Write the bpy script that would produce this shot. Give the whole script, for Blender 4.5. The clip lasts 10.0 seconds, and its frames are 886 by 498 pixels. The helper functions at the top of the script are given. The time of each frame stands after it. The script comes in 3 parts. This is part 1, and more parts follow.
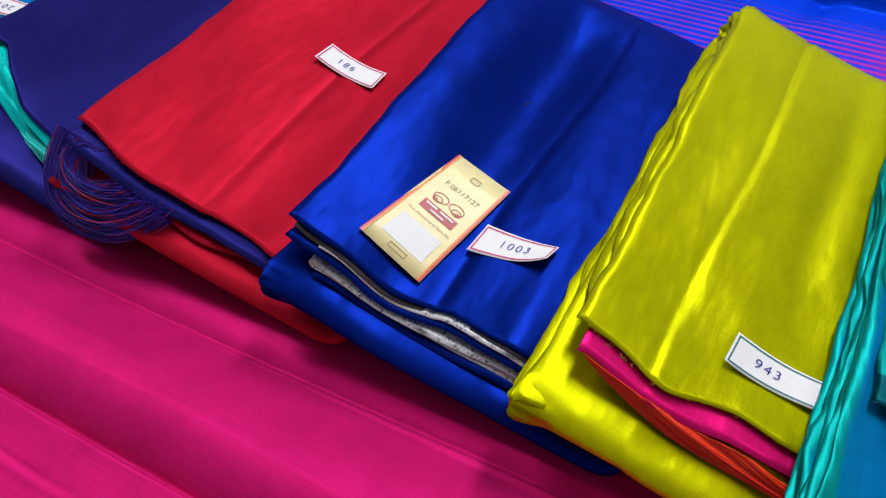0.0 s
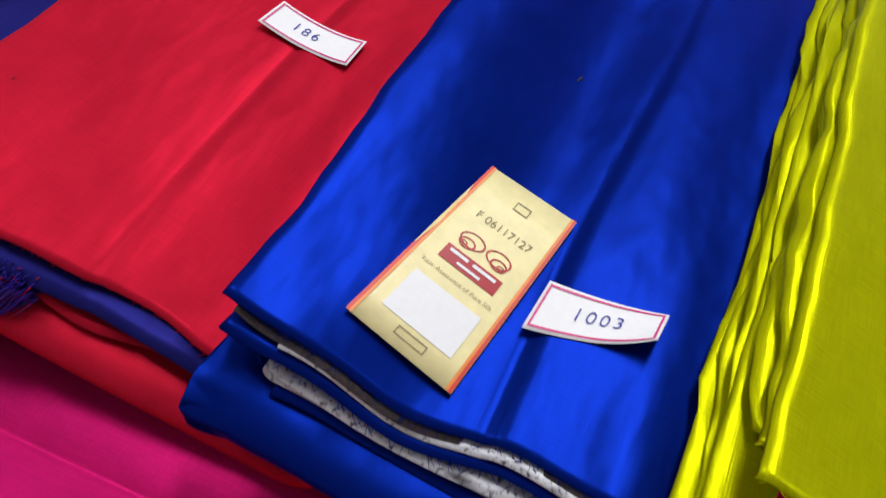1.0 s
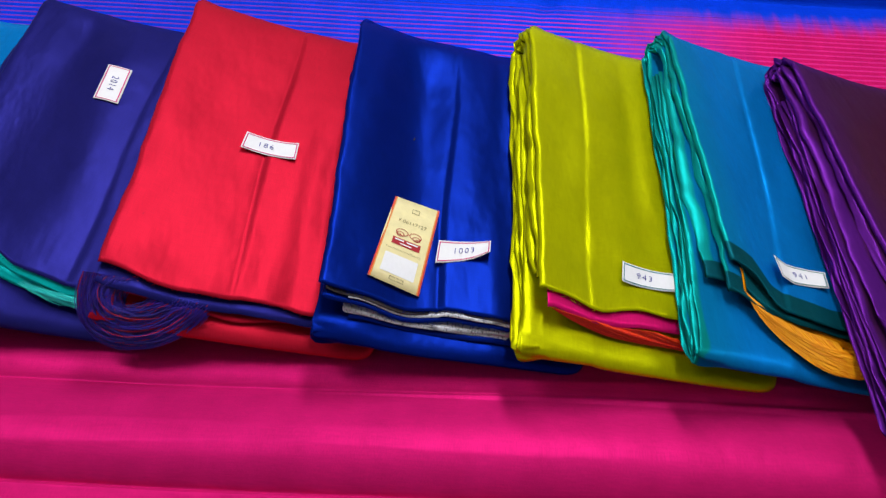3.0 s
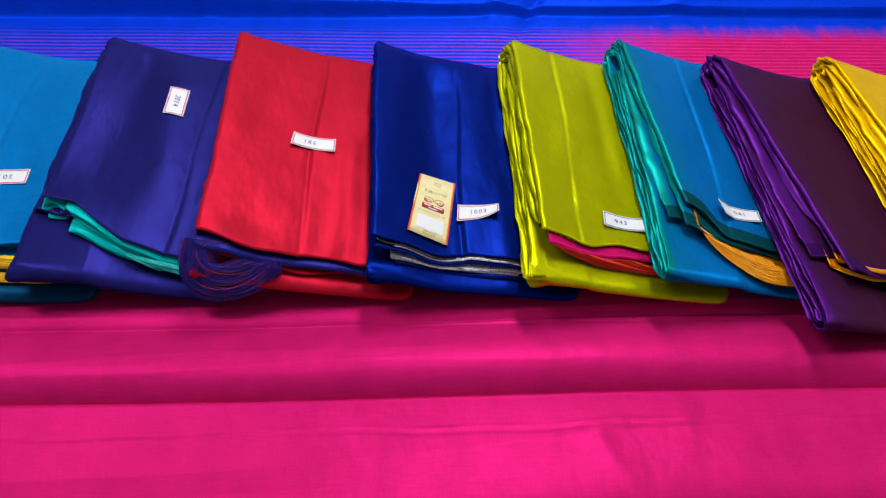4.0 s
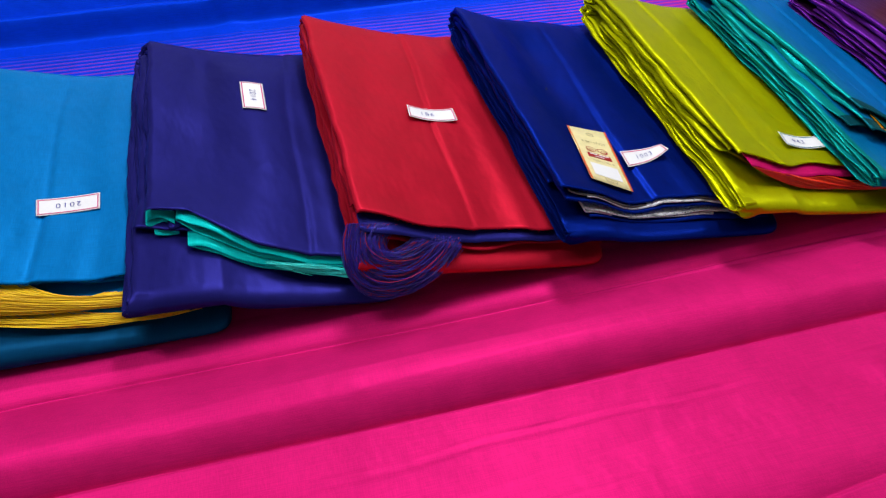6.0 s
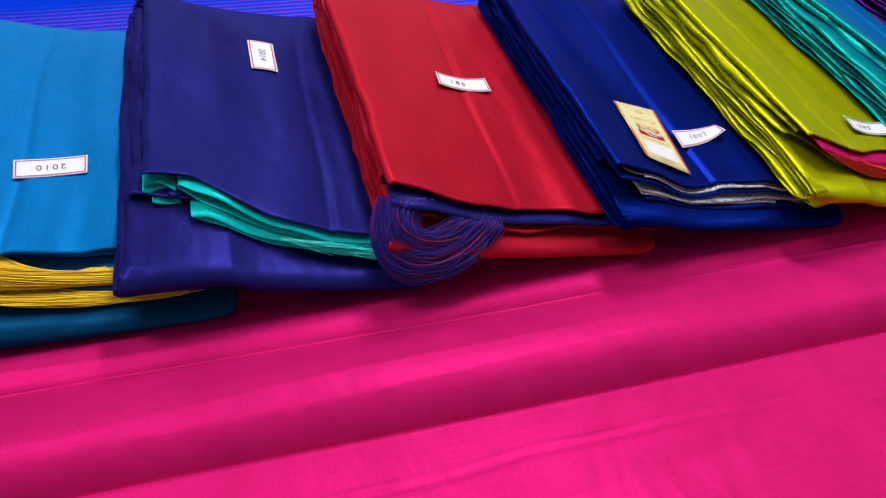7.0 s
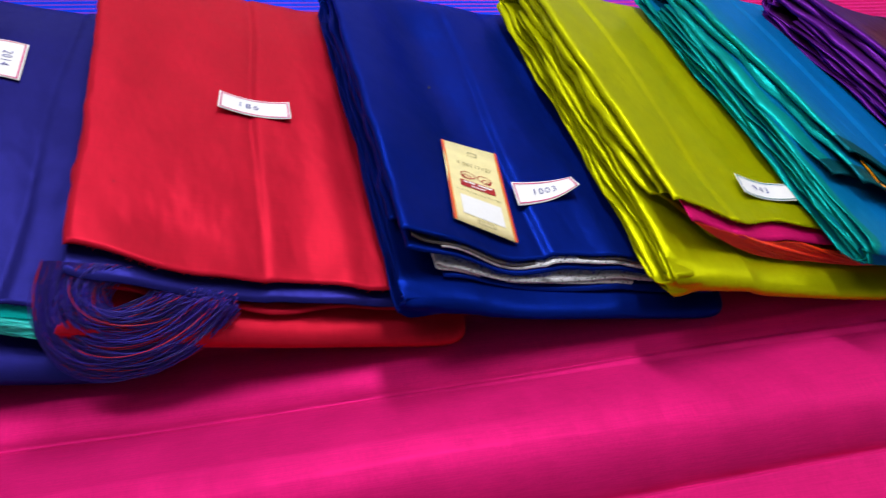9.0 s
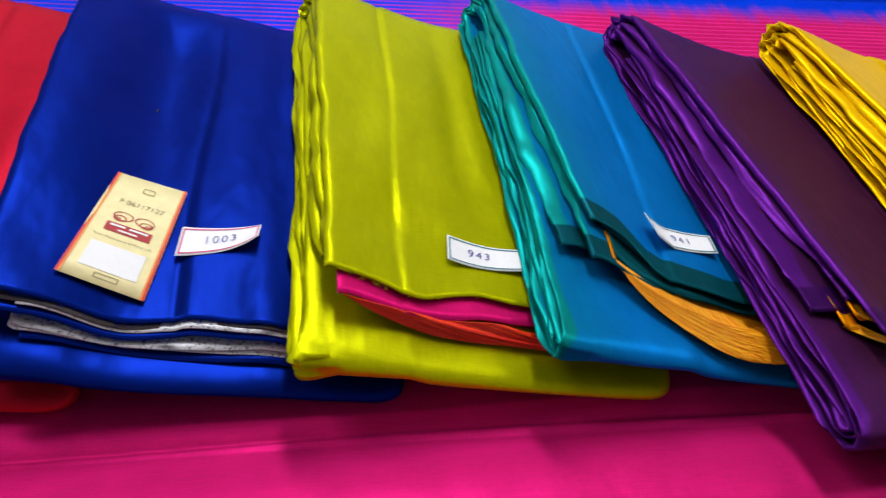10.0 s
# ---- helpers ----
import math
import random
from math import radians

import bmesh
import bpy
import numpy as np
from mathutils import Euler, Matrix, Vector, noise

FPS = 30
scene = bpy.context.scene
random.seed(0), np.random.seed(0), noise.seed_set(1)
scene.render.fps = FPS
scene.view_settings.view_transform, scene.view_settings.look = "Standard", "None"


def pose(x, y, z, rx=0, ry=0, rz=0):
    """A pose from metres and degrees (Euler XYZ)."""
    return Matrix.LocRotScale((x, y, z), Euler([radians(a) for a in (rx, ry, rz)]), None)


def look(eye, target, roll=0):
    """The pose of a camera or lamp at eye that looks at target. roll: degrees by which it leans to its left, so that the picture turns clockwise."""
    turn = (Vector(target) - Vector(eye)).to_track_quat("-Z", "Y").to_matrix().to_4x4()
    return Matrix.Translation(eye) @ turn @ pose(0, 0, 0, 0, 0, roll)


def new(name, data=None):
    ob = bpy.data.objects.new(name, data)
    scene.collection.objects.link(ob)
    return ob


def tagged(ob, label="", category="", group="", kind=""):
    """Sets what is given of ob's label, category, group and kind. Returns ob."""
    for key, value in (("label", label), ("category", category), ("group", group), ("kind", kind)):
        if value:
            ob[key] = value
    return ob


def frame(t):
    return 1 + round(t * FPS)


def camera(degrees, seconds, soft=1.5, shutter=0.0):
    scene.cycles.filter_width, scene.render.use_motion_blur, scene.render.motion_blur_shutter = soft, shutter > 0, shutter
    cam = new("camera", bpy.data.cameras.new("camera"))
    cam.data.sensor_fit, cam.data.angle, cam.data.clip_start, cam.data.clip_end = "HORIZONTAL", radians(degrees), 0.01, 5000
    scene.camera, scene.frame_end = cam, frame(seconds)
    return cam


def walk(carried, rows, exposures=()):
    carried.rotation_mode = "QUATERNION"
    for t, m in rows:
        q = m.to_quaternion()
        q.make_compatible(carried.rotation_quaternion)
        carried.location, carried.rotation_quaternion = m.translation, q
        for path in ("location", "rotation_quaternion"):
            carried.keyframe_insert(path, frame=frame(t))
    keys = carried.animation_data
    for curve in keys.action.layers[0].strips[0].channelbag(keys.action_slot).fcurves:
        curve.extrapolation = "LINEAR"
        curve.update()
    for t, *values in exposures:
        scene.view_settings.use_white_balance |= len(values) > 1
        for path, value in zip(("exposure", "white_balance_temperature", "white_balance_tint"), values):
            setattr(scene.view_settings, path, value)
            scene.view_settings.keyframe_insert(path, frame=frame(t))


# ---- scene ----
cam = camera(59.1, 10.0, soft=1.2, shutter=0.2)
PATH = [
    (0, (0.052, 0.061, 0.42), (-0.657, 1.203, -1.061), -3.4),
    (0.5, (0.019, 0.109, 0.374), (-0.688, 1.22, -1.131), -4.9),
    (1, (-0.054, 0.188, 0.308), (-0.663, 1.309, -1.233), -3.7),
    (1.5, (-0.082, 0.21, 0.314), (-0.513, 1.348, -1.274), -2.4),
    (2, (-0.1, 0.169, 0.38), (-0.338, 1.312, -1.244), -0.7),
    (2.5, (-0.099, 0.071, 0.533), (-0.185, 1.251, -1.079), 2.3),
    (3, (-0.096, -0.059, 0.625), (-0.115, 1.134, -0.98), 2.6),
    (3.2, (-0.088, -0.105, 0.654), (-0.111, 1.077, -0.959), 1.6),
    (4.3, (-0.214, -0.262, 0.713), (-0.07, 1.072, -0.769), 2.7),
    (4.5, (-0.252, -0.262, 0.711), (-0.064, 1.091, -0.75), 2.4),
    (5, (-0.337, -0.255, 0.676), (-0.03, 1.131, -0.732), 1.0),
    (5.5, (-0.403, -0.227, 0.601), (-0.05, 1.15, -0.806), 0.0),
    (7, (-0.481, -0.133, 0.467), (-0.041, 1.225, -0.934), 4.7),
    (7.5, (-0.488, -0.119, 0.443), (-0.025, 1.233, -0.956), 5.9),
    (8, (-0.474, -0.107, 0.425), (0.008, 1.248, -0.965), 6.9),
    (8.5, (-0.401, -0.069, 0.406), (0.077, 1.298, -0.974), 7.3),
    (9, (-0.285, -0.032, 0.398), (0.173, 1.349, -0.974), 7.9),
    (9.5, (-0.147, -0.011, 0.396), (0.255, 1.387, -0.976), 8.0),
    (10, (-0.025, 0.0, 0.402), (0.297, 1.408, -0.982), 8.5),
]
walk(cam, [(t, look(eye, target, roll)) for t, eye, target, roll in PATH],
     [(0, -0.14), (0.5, -0.18), (1, -0.12), (2, -0.16), (3, -0.1), (4.5, -0.08), (5.5, 0.0), (7, 0.05), (8.5, 0.1), (9.5, 0.1), (10, 0.02)])

# ---- light: white shop room with unseen area lamps added above and behind ----
world = bpy.data.worlds.new("world")
scene.world = world
world.use_nodes = True
world.node_tree.nodes["Background"].inputs[0].default_value = (0.9, 0.95, 1.0, 1)
world.node_tree.nodes["Background"].inputs[1].default_value = 0.18


def unseen_area_lamp(x, y, z, length, width, watts, colour, target):
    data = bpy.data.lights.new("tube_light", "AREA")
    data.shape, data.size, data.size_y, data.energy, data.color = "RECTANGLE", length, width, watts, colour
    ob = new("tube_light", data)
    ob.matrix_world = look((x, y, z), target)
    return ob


# unseen ceiling tube lamp, placed from the sarees' shadows
unseen_area_lamp(0.15, 1.35, 1.8, 0.3, 1.2, 34, (0.97, 0.98, 1.0), (0.2, 1.0, 0))
# unseen side lamps, added as fill for the left and right
unseen_area_lamp(-1.15, 0.6, 1.85, 0.2, 1.2, 19, (0.97, 0.98, 1.0), (-0.75, 0.45, 0))
unseen_area_lamp(1.6, 0.6, 1.85, 0.2, 1.2, 11, (0.97, 0.98, 1.0), (1.15, 0.45, 0))
# unseen fill lamp, added in an invented opening of the back wall
back_fill_lamp = unseen_area_lamp(0.3, 2.93, 0.95, 2.0, 1.1, 5, (0.93, 0.97, 1.0), (0.3, 0.5, 0.5))
back_fill_lamp.name = "window_light"


# ---- materials ----
def mat(name):
    m = bpy.data.materials.new(name)
    m.use_nodes = True
    nt = m.node_tree
    return m, nt, nt.nodes["Principled BSDF"]


def node(nt, kind, **kw):
    n = nt.nodes.new(kind)
    for k, v in kw.items():
        n.inputs[k].default_value = v
    return n


def mix(nt, fac, a, b, blend="MIX"):
    n = nt.nodes.new("ShaderNodeMix")
    n.data_type, n.blend_type = "RGBA", blend
    for sock, val in ((n.inputs[0], fac), (n.inputs[6], a), (n.inputs[7], b)):
        if isinstance(val, bpy.types.NodeSocket):
            nt.links.new(val, sock)
        elif isinstance(val, (int, float)):
            sock.default_value = val
        else:
            sock.default_value = (*val, 1)
    return n.outputs[2]


def ramp(nt, src, lo, hi):
    n = nt.nodes.new("ShaderNodeMapRange")
    n.interpolation_type = "SMOOTHSTEP"
    n.inputs[1].default_value, n.inputs[2].default_value = lo, hi
    nt.links.new(src, n.inputs[0])
    return n.outputs[0]


def scaled(nt, src, sx, sy, sz=1.0):
    n = node(nt, "ShaderNodeMapping", Scale=(sx, sy, sz))
    nt.links.new(src, n.inputs[0])
    return n.outputs[0]


def noise_of(nt, src, scale=1.0, detail=3.0, rough=0.6):
    n = node(nt, "ShaderNodeTexNoise", Scale=scale, Detail=detail, Roughness=rough)
    nt.links.new(src, n.inputs["Vector"])
    return n.outputs[0]


def silk_finish(nt, bs, coords, colour, tint, rough, metal, sheen, weave=0.07):
    """Warp and weft streaks, cloudy tone, a fine weave relief and a coloured lustre."""
    warp = noise_of(nt, scaled(nt, coords, 1700, 70, 1700), 1, 1)
    weft = noise_of(nt, scaled(nt, coords, 60, 1900, 60), 1, 1)
    cloud = noise_of(nt, scaled(nt, coords, 22, 14, 22), 1, 4)
    dark = mix(nt, 1.0, colour, (0.78, 0.78, 0.78), "MULTIPLY")
    c = mix(nt, ramp(nt, warp, 0.3, 0.7), dark, colour)
    c = mix(nt, 0.5, c, mix(nt, ramp(nt, weft, 0.3, 0.7), dark, colour))
    c = mix(nt, ramp(nt, cloud, 0.25, 0.75), mix(nt, 1.0, c, (0.86, 0.86, 0.86), "MULTIPLY"), c)
    nt.links.new(c, bs.inputs["Base Color"])
    r = nt.nodes.new("ShaderNodeMapRange")
    r.inputs[3].default_value, r.inputs[4].default_value = rough - 0.05, rough + 0.06
    nt.links.new(cloud, r.inputs[0])
    nt.links.new(r.outputs[0], bs.inputs["Roughness"])
    bs.inputs["Metallic"].default_value = metal
    bs.inputs["Specular IOR Level"].default_value = 0.06
    bs.inputs["Specular Tint"].default_value = (*tint, 1)
    bs.inputs["Sheen Weight"].default_value = sheen
    bs.inputs["Sheen Roughness"].default_value = 0.4
    bs.inputs["Sheen Tint"].default_value = (*tint, 1)
    add = nt.nodes.new("ShaderNodeMath")
    nt.links.new(warp, add.inputs[0])
    nt.links.new(weft, add.inputs[1])
    lump = noise_of(nt, scaled(nt, coords, 20, 11, 20), 1, 3, 0.5)
    rib = nt.nodes.new("ShaderNodeTexWave")
    rib.bands_direction = "X"
    rib.inputs["Scale"].default_value, rib.inputs["Distortion"].default_value = 1.0, 0.6
    nt.links.new(scaled(nt, coords, 260, 30, 0), rib.inputs["Vector"])
    both = nt.nodes.new("ShaderNodeMath")
    nt.links.new(add.outputs[0], both.inputs[0])
    soft_rib = nt.nodes.new("ShaderNodeMath")
    soft_rib.operation = "MULTIPLY"
    soft_rib.inputs[1].default_value = 0.12
    nt.links.new(rib.outputs[1], soft_rib.inputs[0])
    nt.links.new(soft_rib.outputs[0], both.inputs[1])
    b1 = node(nt, "ShaderNodeBump", Strength=weave, Distance=0.0005)
    nt.links.new(both.outputs[0], b1.inputs["Height"])
    b2 = node(nt, "ShaderNodeBump", Strength=0.42, Distance=0.007)
    nt.links.new(lump, b2.inputs["Height"])
    nt.links.new(b1.outputs[0], b2.inputs["Normal"])
    nt.links.new(b2.outputs[0], bs.inputs["Normal"])


def silk(name, base, edge=None, tail=None, hem=None, tint=None, rough=0.36, metal=0.45, sheen=0.03, weave=0.07):
    """Plain woven silk; edge: selvedge colour along the folds, with shot-silk sheen painted in; hem: that of the woven
    front end.
    """
    m, nt, bs = mat(name)
    uv = nt.nodes.new("ShaderNodeUVMap").outputs[0]
    plain = nt.nodes.new("ShaderNodeRGB")
    plain.outputs[0].default_value = (*base, 1)
    colour = plain.outputs[0]
    if edge:
        sep = nt.nodes.new("ShaderNodeSeparateXYZ")
        nt.links.new(uv, sep.inputs[0])
        # fold edges: selvedge tone and the shot silk's sheen as one fixed colour
        colour = mix(nt, ramp(nt, sep.outputs[0], 0.004, 0.06), mix(nt, 0.7, edge, base), colour)
        colour = mix(nt, ramp(nt, sep.outputs[0], 0.002, 0.006), edge, colour)
    if hem:
        sep = nt.nodes.new("ShaderNodeSeparateXYZ")
        nt.links.new(uv, sep.inputs[0])
        colour = mix(nt, ramp(nt, sep.outputs[1], 0.019, 0.0205), hem, colour)
    # tail: dark border colour that also holds the base fold's shade
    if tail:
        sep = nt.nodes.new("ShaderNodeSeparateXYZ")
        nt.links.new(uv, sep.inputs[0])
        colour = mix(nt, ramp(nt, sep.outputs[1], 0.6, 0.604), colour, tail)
    silk_finish(nt, bs, uv, colour, tint or base, rough, metal, sheen, weave)
    return m


def paint(name, colour, rough=0.5, metal=0.0, grain=60.0, depth=0.15):
    m, nt, bs = mat(name)
    tc = nt.nodes.new("ShaderNodeTexCoord").outputs["Object"]
    n = noise_of(nt, tc, grain, 4)
    c = mix(nt, ramp(nt, n, 0.25, 0.75), tuple(v * (1 - depth) for v in colour), colour)
    nt.links.new(c, bs.inputs["Base Color"])
    bs.inputs["Roughness"].default_value, bs.inputs["Metallic"].default_value = rough, metal
    return m


def thread_mat(name, a, b):
    """Silk threads: every strand its own tone."""
    m, nt, bs = mat(name)
    g = nt.nodes.new("ShaderNodeNewGeometry")
    nt.links.new(mix(nt, g.outputs["Random Per Island"], a, b), bs.inputs["Base Color"])
    bs.inputs["Roughness"].default_value, bs.inputs["Metallic"].default_value = 0.42, 0.0
    return m


def zari_mat():
    """Silver metal thread with dark woven flecks."""
    m, nt, bs = mat("zari")
    uv = nt.nodes.new("ShaderNodeUVMap").outputs[0]
    n = noise_of(nt, scaled(nt, uv, 520, 300), 1, 3)
    w = noise_of(nt, scaled(nt, uv, 25, 60), 1, 2)
    c = mix(nt, ramp(nt, n, 0.3, 0.5), (0.06, 0.055, 0.06), (0.62, 0.62, 0.66))
    c = mix(nt, ramp(nt, w, 0.3, 0.42), (0.04, 0.035, 0.04), c)
    nt.links.new(c, bs.inputs["Base Color"])
    bs.inputs["Roughness"].default_value, bs.inputs["Metallic"].default_value = 0.42, 0.35
    b = node(nt, "ShaderNodeBump", Strength=0.5, Distance=0.001)
    nt.links.new(n, b.inputs["Height"])
    nt.links.new(b.outputs[0], bs.inputs["Normal"])
    return m


def spread_mat():
    """The spread saree: pink body, a striped border and a blue end."""
    m, nt, bs = mat("spread_silk")
    co = nt.nodes.new("ShaderNodeTexCoord").outputs["Object"]
    sep = nt.nodes.new("ShaderNodeSeparateXYZ")
    nt.links.new(co, sep.inputs[0])
    x, y = sep.outputs[0], sep.outputs[1]

    def maths(op, a, b):
        n = nt.nodes.new("ShaderNodeMath")
        n.operation = op
        for s, v in zip(n.inputs, (a, b)):
            if isinstance(v, (int, float)):
                s.default_value = v
            else:
                nt.links.new(v, s)
        return n.outputs[0]

    wob = maths("MULTIPLY", maths("SUBTRACT", noise_of(nt, scaled(nt, co, 60, 3), 1, 4), 0.5), 0.045)
    yy = maths("ADD", y, maths("MULTIPLY", wob, ramp(nt, x, -0.1, 0.25)))
    pink, magenta, blue = (0.7, 0.012, 0.175), (0.64, 0.008, 0.14), (0.002, 0.05, 0.74)
    # stripes: fine pink lines that thin out towards the blue end
    stripe = nt.nodes.new("ShaderNodeTexWave")
    stripe.bands_direction = "Y"
    stripe.inputs["Scale"].default_value = 1.0
    nt.links.new(scaled(nt, co, 0.4, 36, 0), stripe.inputs["Vector"])
    lines = ramp(nt, stripe.outputs[1], 0.62, 0.85)
    # the border turns from blue to pink ground towards +x
    ground = mix(nt, ramp(nt, maths("ADD", x, maths("MULTIPLY", wob, 2.0)), 0.02, 0.3), (0.004, 0.05, 0.8), magenta)
    border = mix(nt, lines, ground, mix(nt, ramp(nt, x, -0.2, 0.3), (0.2, 0.045, 0.55), (0.8, 0.025, 0.25)))
    c = mix(nt, ramp(nt, y, 0.60, 0.604), pink, border)
    top = maths("ADD", yy, maths("MULTIPLY", x, -0.012))
    c = mix(nt, ramp(nt, top, 0.766, 0.815), c, blue)
    silk_finish(nt, bs, co, c, (1, 0.12, 0.5), 0.46, 0.28, 0.0)
    nt.links.new(c, bs.inputs["Specular Tint"])
    return m


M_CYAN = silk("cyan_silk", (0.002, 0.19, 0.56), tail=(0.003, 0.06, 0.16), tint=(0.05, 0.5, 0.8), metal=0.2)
M_NAVY = silk("navy_silk", (0.018, 0.017, 0.165), tint=(0.12, 0.1, 0.8), rough=0.38, metal=0.45)
M_RED = silk("red_silk", (0.5, 0.01, 0.032), tint=(1.0, 0.12, 0.2), rough=0.42, metal=0.36)
M_BLUE = silk("royal_blue_silk", (0.002, 0.014, 0.205), tint=(0.03, 0.15, 1.0), rough=0.35, metal=0.58)
M_LIME = silk("lime_silk", (0.5, 0.52, 0.002), tint=(0.9, 0.95, 0.05), rough=0.34, metal=0.5, weave=0.2)
M_TEAL = silk("teal_silk", (0.002, 0.19, 0.6), edge=(0.003, 0.27, 0.26), hem=(0.003, 0.075, 0.1), tint=(0.03, 0.8, 0.7))
M_PLUM = silk("plum_silk", (0.065, 0.012, 0.045), edge=(0.09, 0.01, 0.19), hem=(0.05, 0.006, 0.1), tint=(0.6, 0.2, 0.8))
M_YELLOW = silk("yellow_silk", (0.92, 0.54, 0.002), tint=(1.0, 0.8, 0.1), metal=0.35)
M_PINK = silk("pink_silk", (0.75, 0.009, 0.17), tint=(1.0, 0.2, 0.5))
M_ORANGE = silk("orange_silk", (0.9, 0.3, 0.003), tint=(1.0, 0.6, 0.1))
M_TURQ = silk("turquoise_silk", (0.004, 0.68, 0.66), tint=(0.2, 1.0, 0.9), metal=0.15)
M_DKTEAL = silk("dark_teal_silk", (0.003, 0.08, 0.1), tint=(0.05, 0.5, 0.5))
M_LINING = paint("dark_lining", (0.09, 0.07, 0.075), 0.45, 0.3, 900, 0.7)
M_ZARI = zari_mat()
T_YELLOW = thread_mat("yellow_threads", (0.75, 0.42, 0.003), (1.0, 0.7, 0.01))
T_TURQ = thread_mat("turquoise_threads", (0.004, 0.5, 0.48), (0.03, 0.8, 0.75))
T_NAVY = thread_mat("navy_threads", (0.012, 0.007, 0.14), (0.05, 0.025, 0.5))
T_RED = thread_mat("red_threads", (0.35, 0.008, 0.03), (0.6, 0.012, 0.05))
T_FLAME = thread_mat("flame_threads", (0.6, 0.008, 0.003), (0.95, 0.06, 0.004))
T_ORANGE = thread_mat("orange_threads", (0.8, 0.24, 0.003), (1.0, 0.46, 0.01))
LINT = paint("dark_lint", (0.012, 0.012, 0.02), 0.8)
PAPER = paint("paper", (0.78, 0.78, 0.8), 0.6, 0, 300, 0.04)
MAGENTA_INK = paint("magenta_print", (0.62, 0.03, 0.2), 0.5)
GREEN_INK = paint("green_print", (0.02, 0.16, 0.17), 0.5)
BLUE_INK = paint("pen_ink", (0.03, 0.03, 0.3), 0.5)
CREAM = paint("cream_card", (0.84, 0.74, 0.38), 0.35, 0, 130, 0.12)
CARD_RED = paint("red_print", (0.62, 0.035, 0.02), 0.35)
CARD_ORANGE = paint("orange_print", (0.8, 0.25, 0.04), 0.35)
CRIMSON = paint("crimson_print", (0.42, 0.01, 0.02), 0.35)
GREY_INK = paint("grey_print", (0.24, 0.2, 0.08), 0.45)
WALL = paint("white_wall", (0.8, 0.8, 0.78), 0.8, 0, 3, 0.05)
TABLE = paint("white_table", (0.82, 0.82, 0.82), 0.35, 0, 8, 0.03)
FLOOR = paint("grey_floor", (0.45, 0.44, 0.42), 0.4, 0, 6, 0.15)
SPREAD = spread_mat()


# ---- building helpers ----
def mesh_of(name, verts, faces, material, uvs=None, smooth=True):
    me = bpy.data.meshes.new(name)
    me.from_pydata([tuple(v) for v in verts], [], faces)
    if uvs is not None:
        layer = me.uv_layers.new(name="UVMap")
        idx = np.empty(len(me.loops), dtype=np.int32)
        me.loops.foreach_get("vertex_index", idx)
        layer.data.foreach_set("uv", np.asarray(uvs, dtype=np.float32)[idx].ravel())
    me.polygons.foreach_set("use_smooth", [smooth] * len(me.polygons))
    me.materials.append(material)
    me.update()
    return me


def part(name, me, parent, label=""):
    ob = new(name, me)
    ob.parent = parent
    return tagged(ob, label)


def box(name, lo, hi, material, bevel=0.0):
    bm = bmesh.new()
    bmesh.ops.create_cube(bm, size=1)
    for v in bm.verts:
        v.co = Vector([(a + b) / 2 + c * (b - a) for a, b, c in zip(lo, hi, v.co)])
    if bevel:
        bmesh.ops.bevel(bm, geom=bm.edges[:], offset=bevel, segments=3, affect="EDGES")
    me = bpy.data.meshes.new(name)
    bm.to_mesh(me)
    bm.free()
    me.materials.append(material)
    return me


def grid_faces(nr, nc, close=False, base=0):
    out = []
    for i in range(nr - 1):
        for j in range(nc if close else nc - 1):
            k = (j + 1) % nc
            out.append((base + i * nc + j, base + i * nc + k, base + (i + 1) * nc + k, base + (i + 1) * nc + j))
    return out


def smoothstep(a, b, x):
    t = np.clip((x - a) / (b - a), 0, 1)
    return t * t * (3 - 2 * t)


def lumps(a, b, seed):
    """Gentle cloth unevenness, about -1 to 1."""
    r = np.random.RandomState(seed)
    out = 0 * a
    for _ in range(7):
        fa, fb, ph = r.uniform(10, 60), r.uniform(5, 34), r.uniform(0, 6.28)
        out = out + np.sin(a * fa * r.choice((-1, 1)) + b * fb + ph) * r.uniform(0.5, 1.0)
    return out / 4


# ---- the room, plain ----
def joined(name, boxes, material):
    bm = bmesh.new()
    for lo, hi in boxes:
        me = box("piece", lo, hi, material)
        bm.from_mesh(me)
        bpy.data.meshes.remove(me)
    me = bpy.data.meshes.new(name)
    bm.to_mesh(me)
    bm.free()
    me.materials.append(material)
    return me


# the opening is made only for the added back fill lamp
north = [((-2.6, 2.9, -0.76), (2.6, 3.0, 0.35)), ((-2.6, 2.9, 1.55), (2.6, 3.0, 1.94)), ((-2.6, 2.9, 0.35), (-0.75, 3.0, 1.55)), ((1.35, 2.9, 0.35), (2.6, 3.0, 1.55))]
tagged(new("wall_north", joined("wall_north", north, WALL)), "plain white painted wall with an opening for the added back lamp", "wall", kind="structure")
for wname, lo, hi in (("wall_south", (-2.6, -2.5, -0.76), (2.6, -2.4, 1.94)),
                      ("wall_west", (-2.7, -2.5, -0.76), (-2.6, 3.0, 1.94)), ("wall_east", (2.6, -2.5, -0.76), (2.7, 3.0, 1.94))):
    tagged(new(wname, box(wname, lo, hi, WALL)), "plain white painted shop wall around the table", "wall", kind="structure")
tagged(new("ceiling", box("ceiling", (-2.7, -2.5, 1.94), (2.7, 3.0, 2.04), WALL)), "plain white ceiling above the table", "ceiling", kind="structure")
tagged(new("floor", box("floor", (-2.7, -2.5, -0.86), (2.7, 3.0, -0.76), FLOOR)), "plain grey floor below the table", "floor", kind="structure")
table = tagged(new("display_table"), "white display table covered by a spread saree", "table")
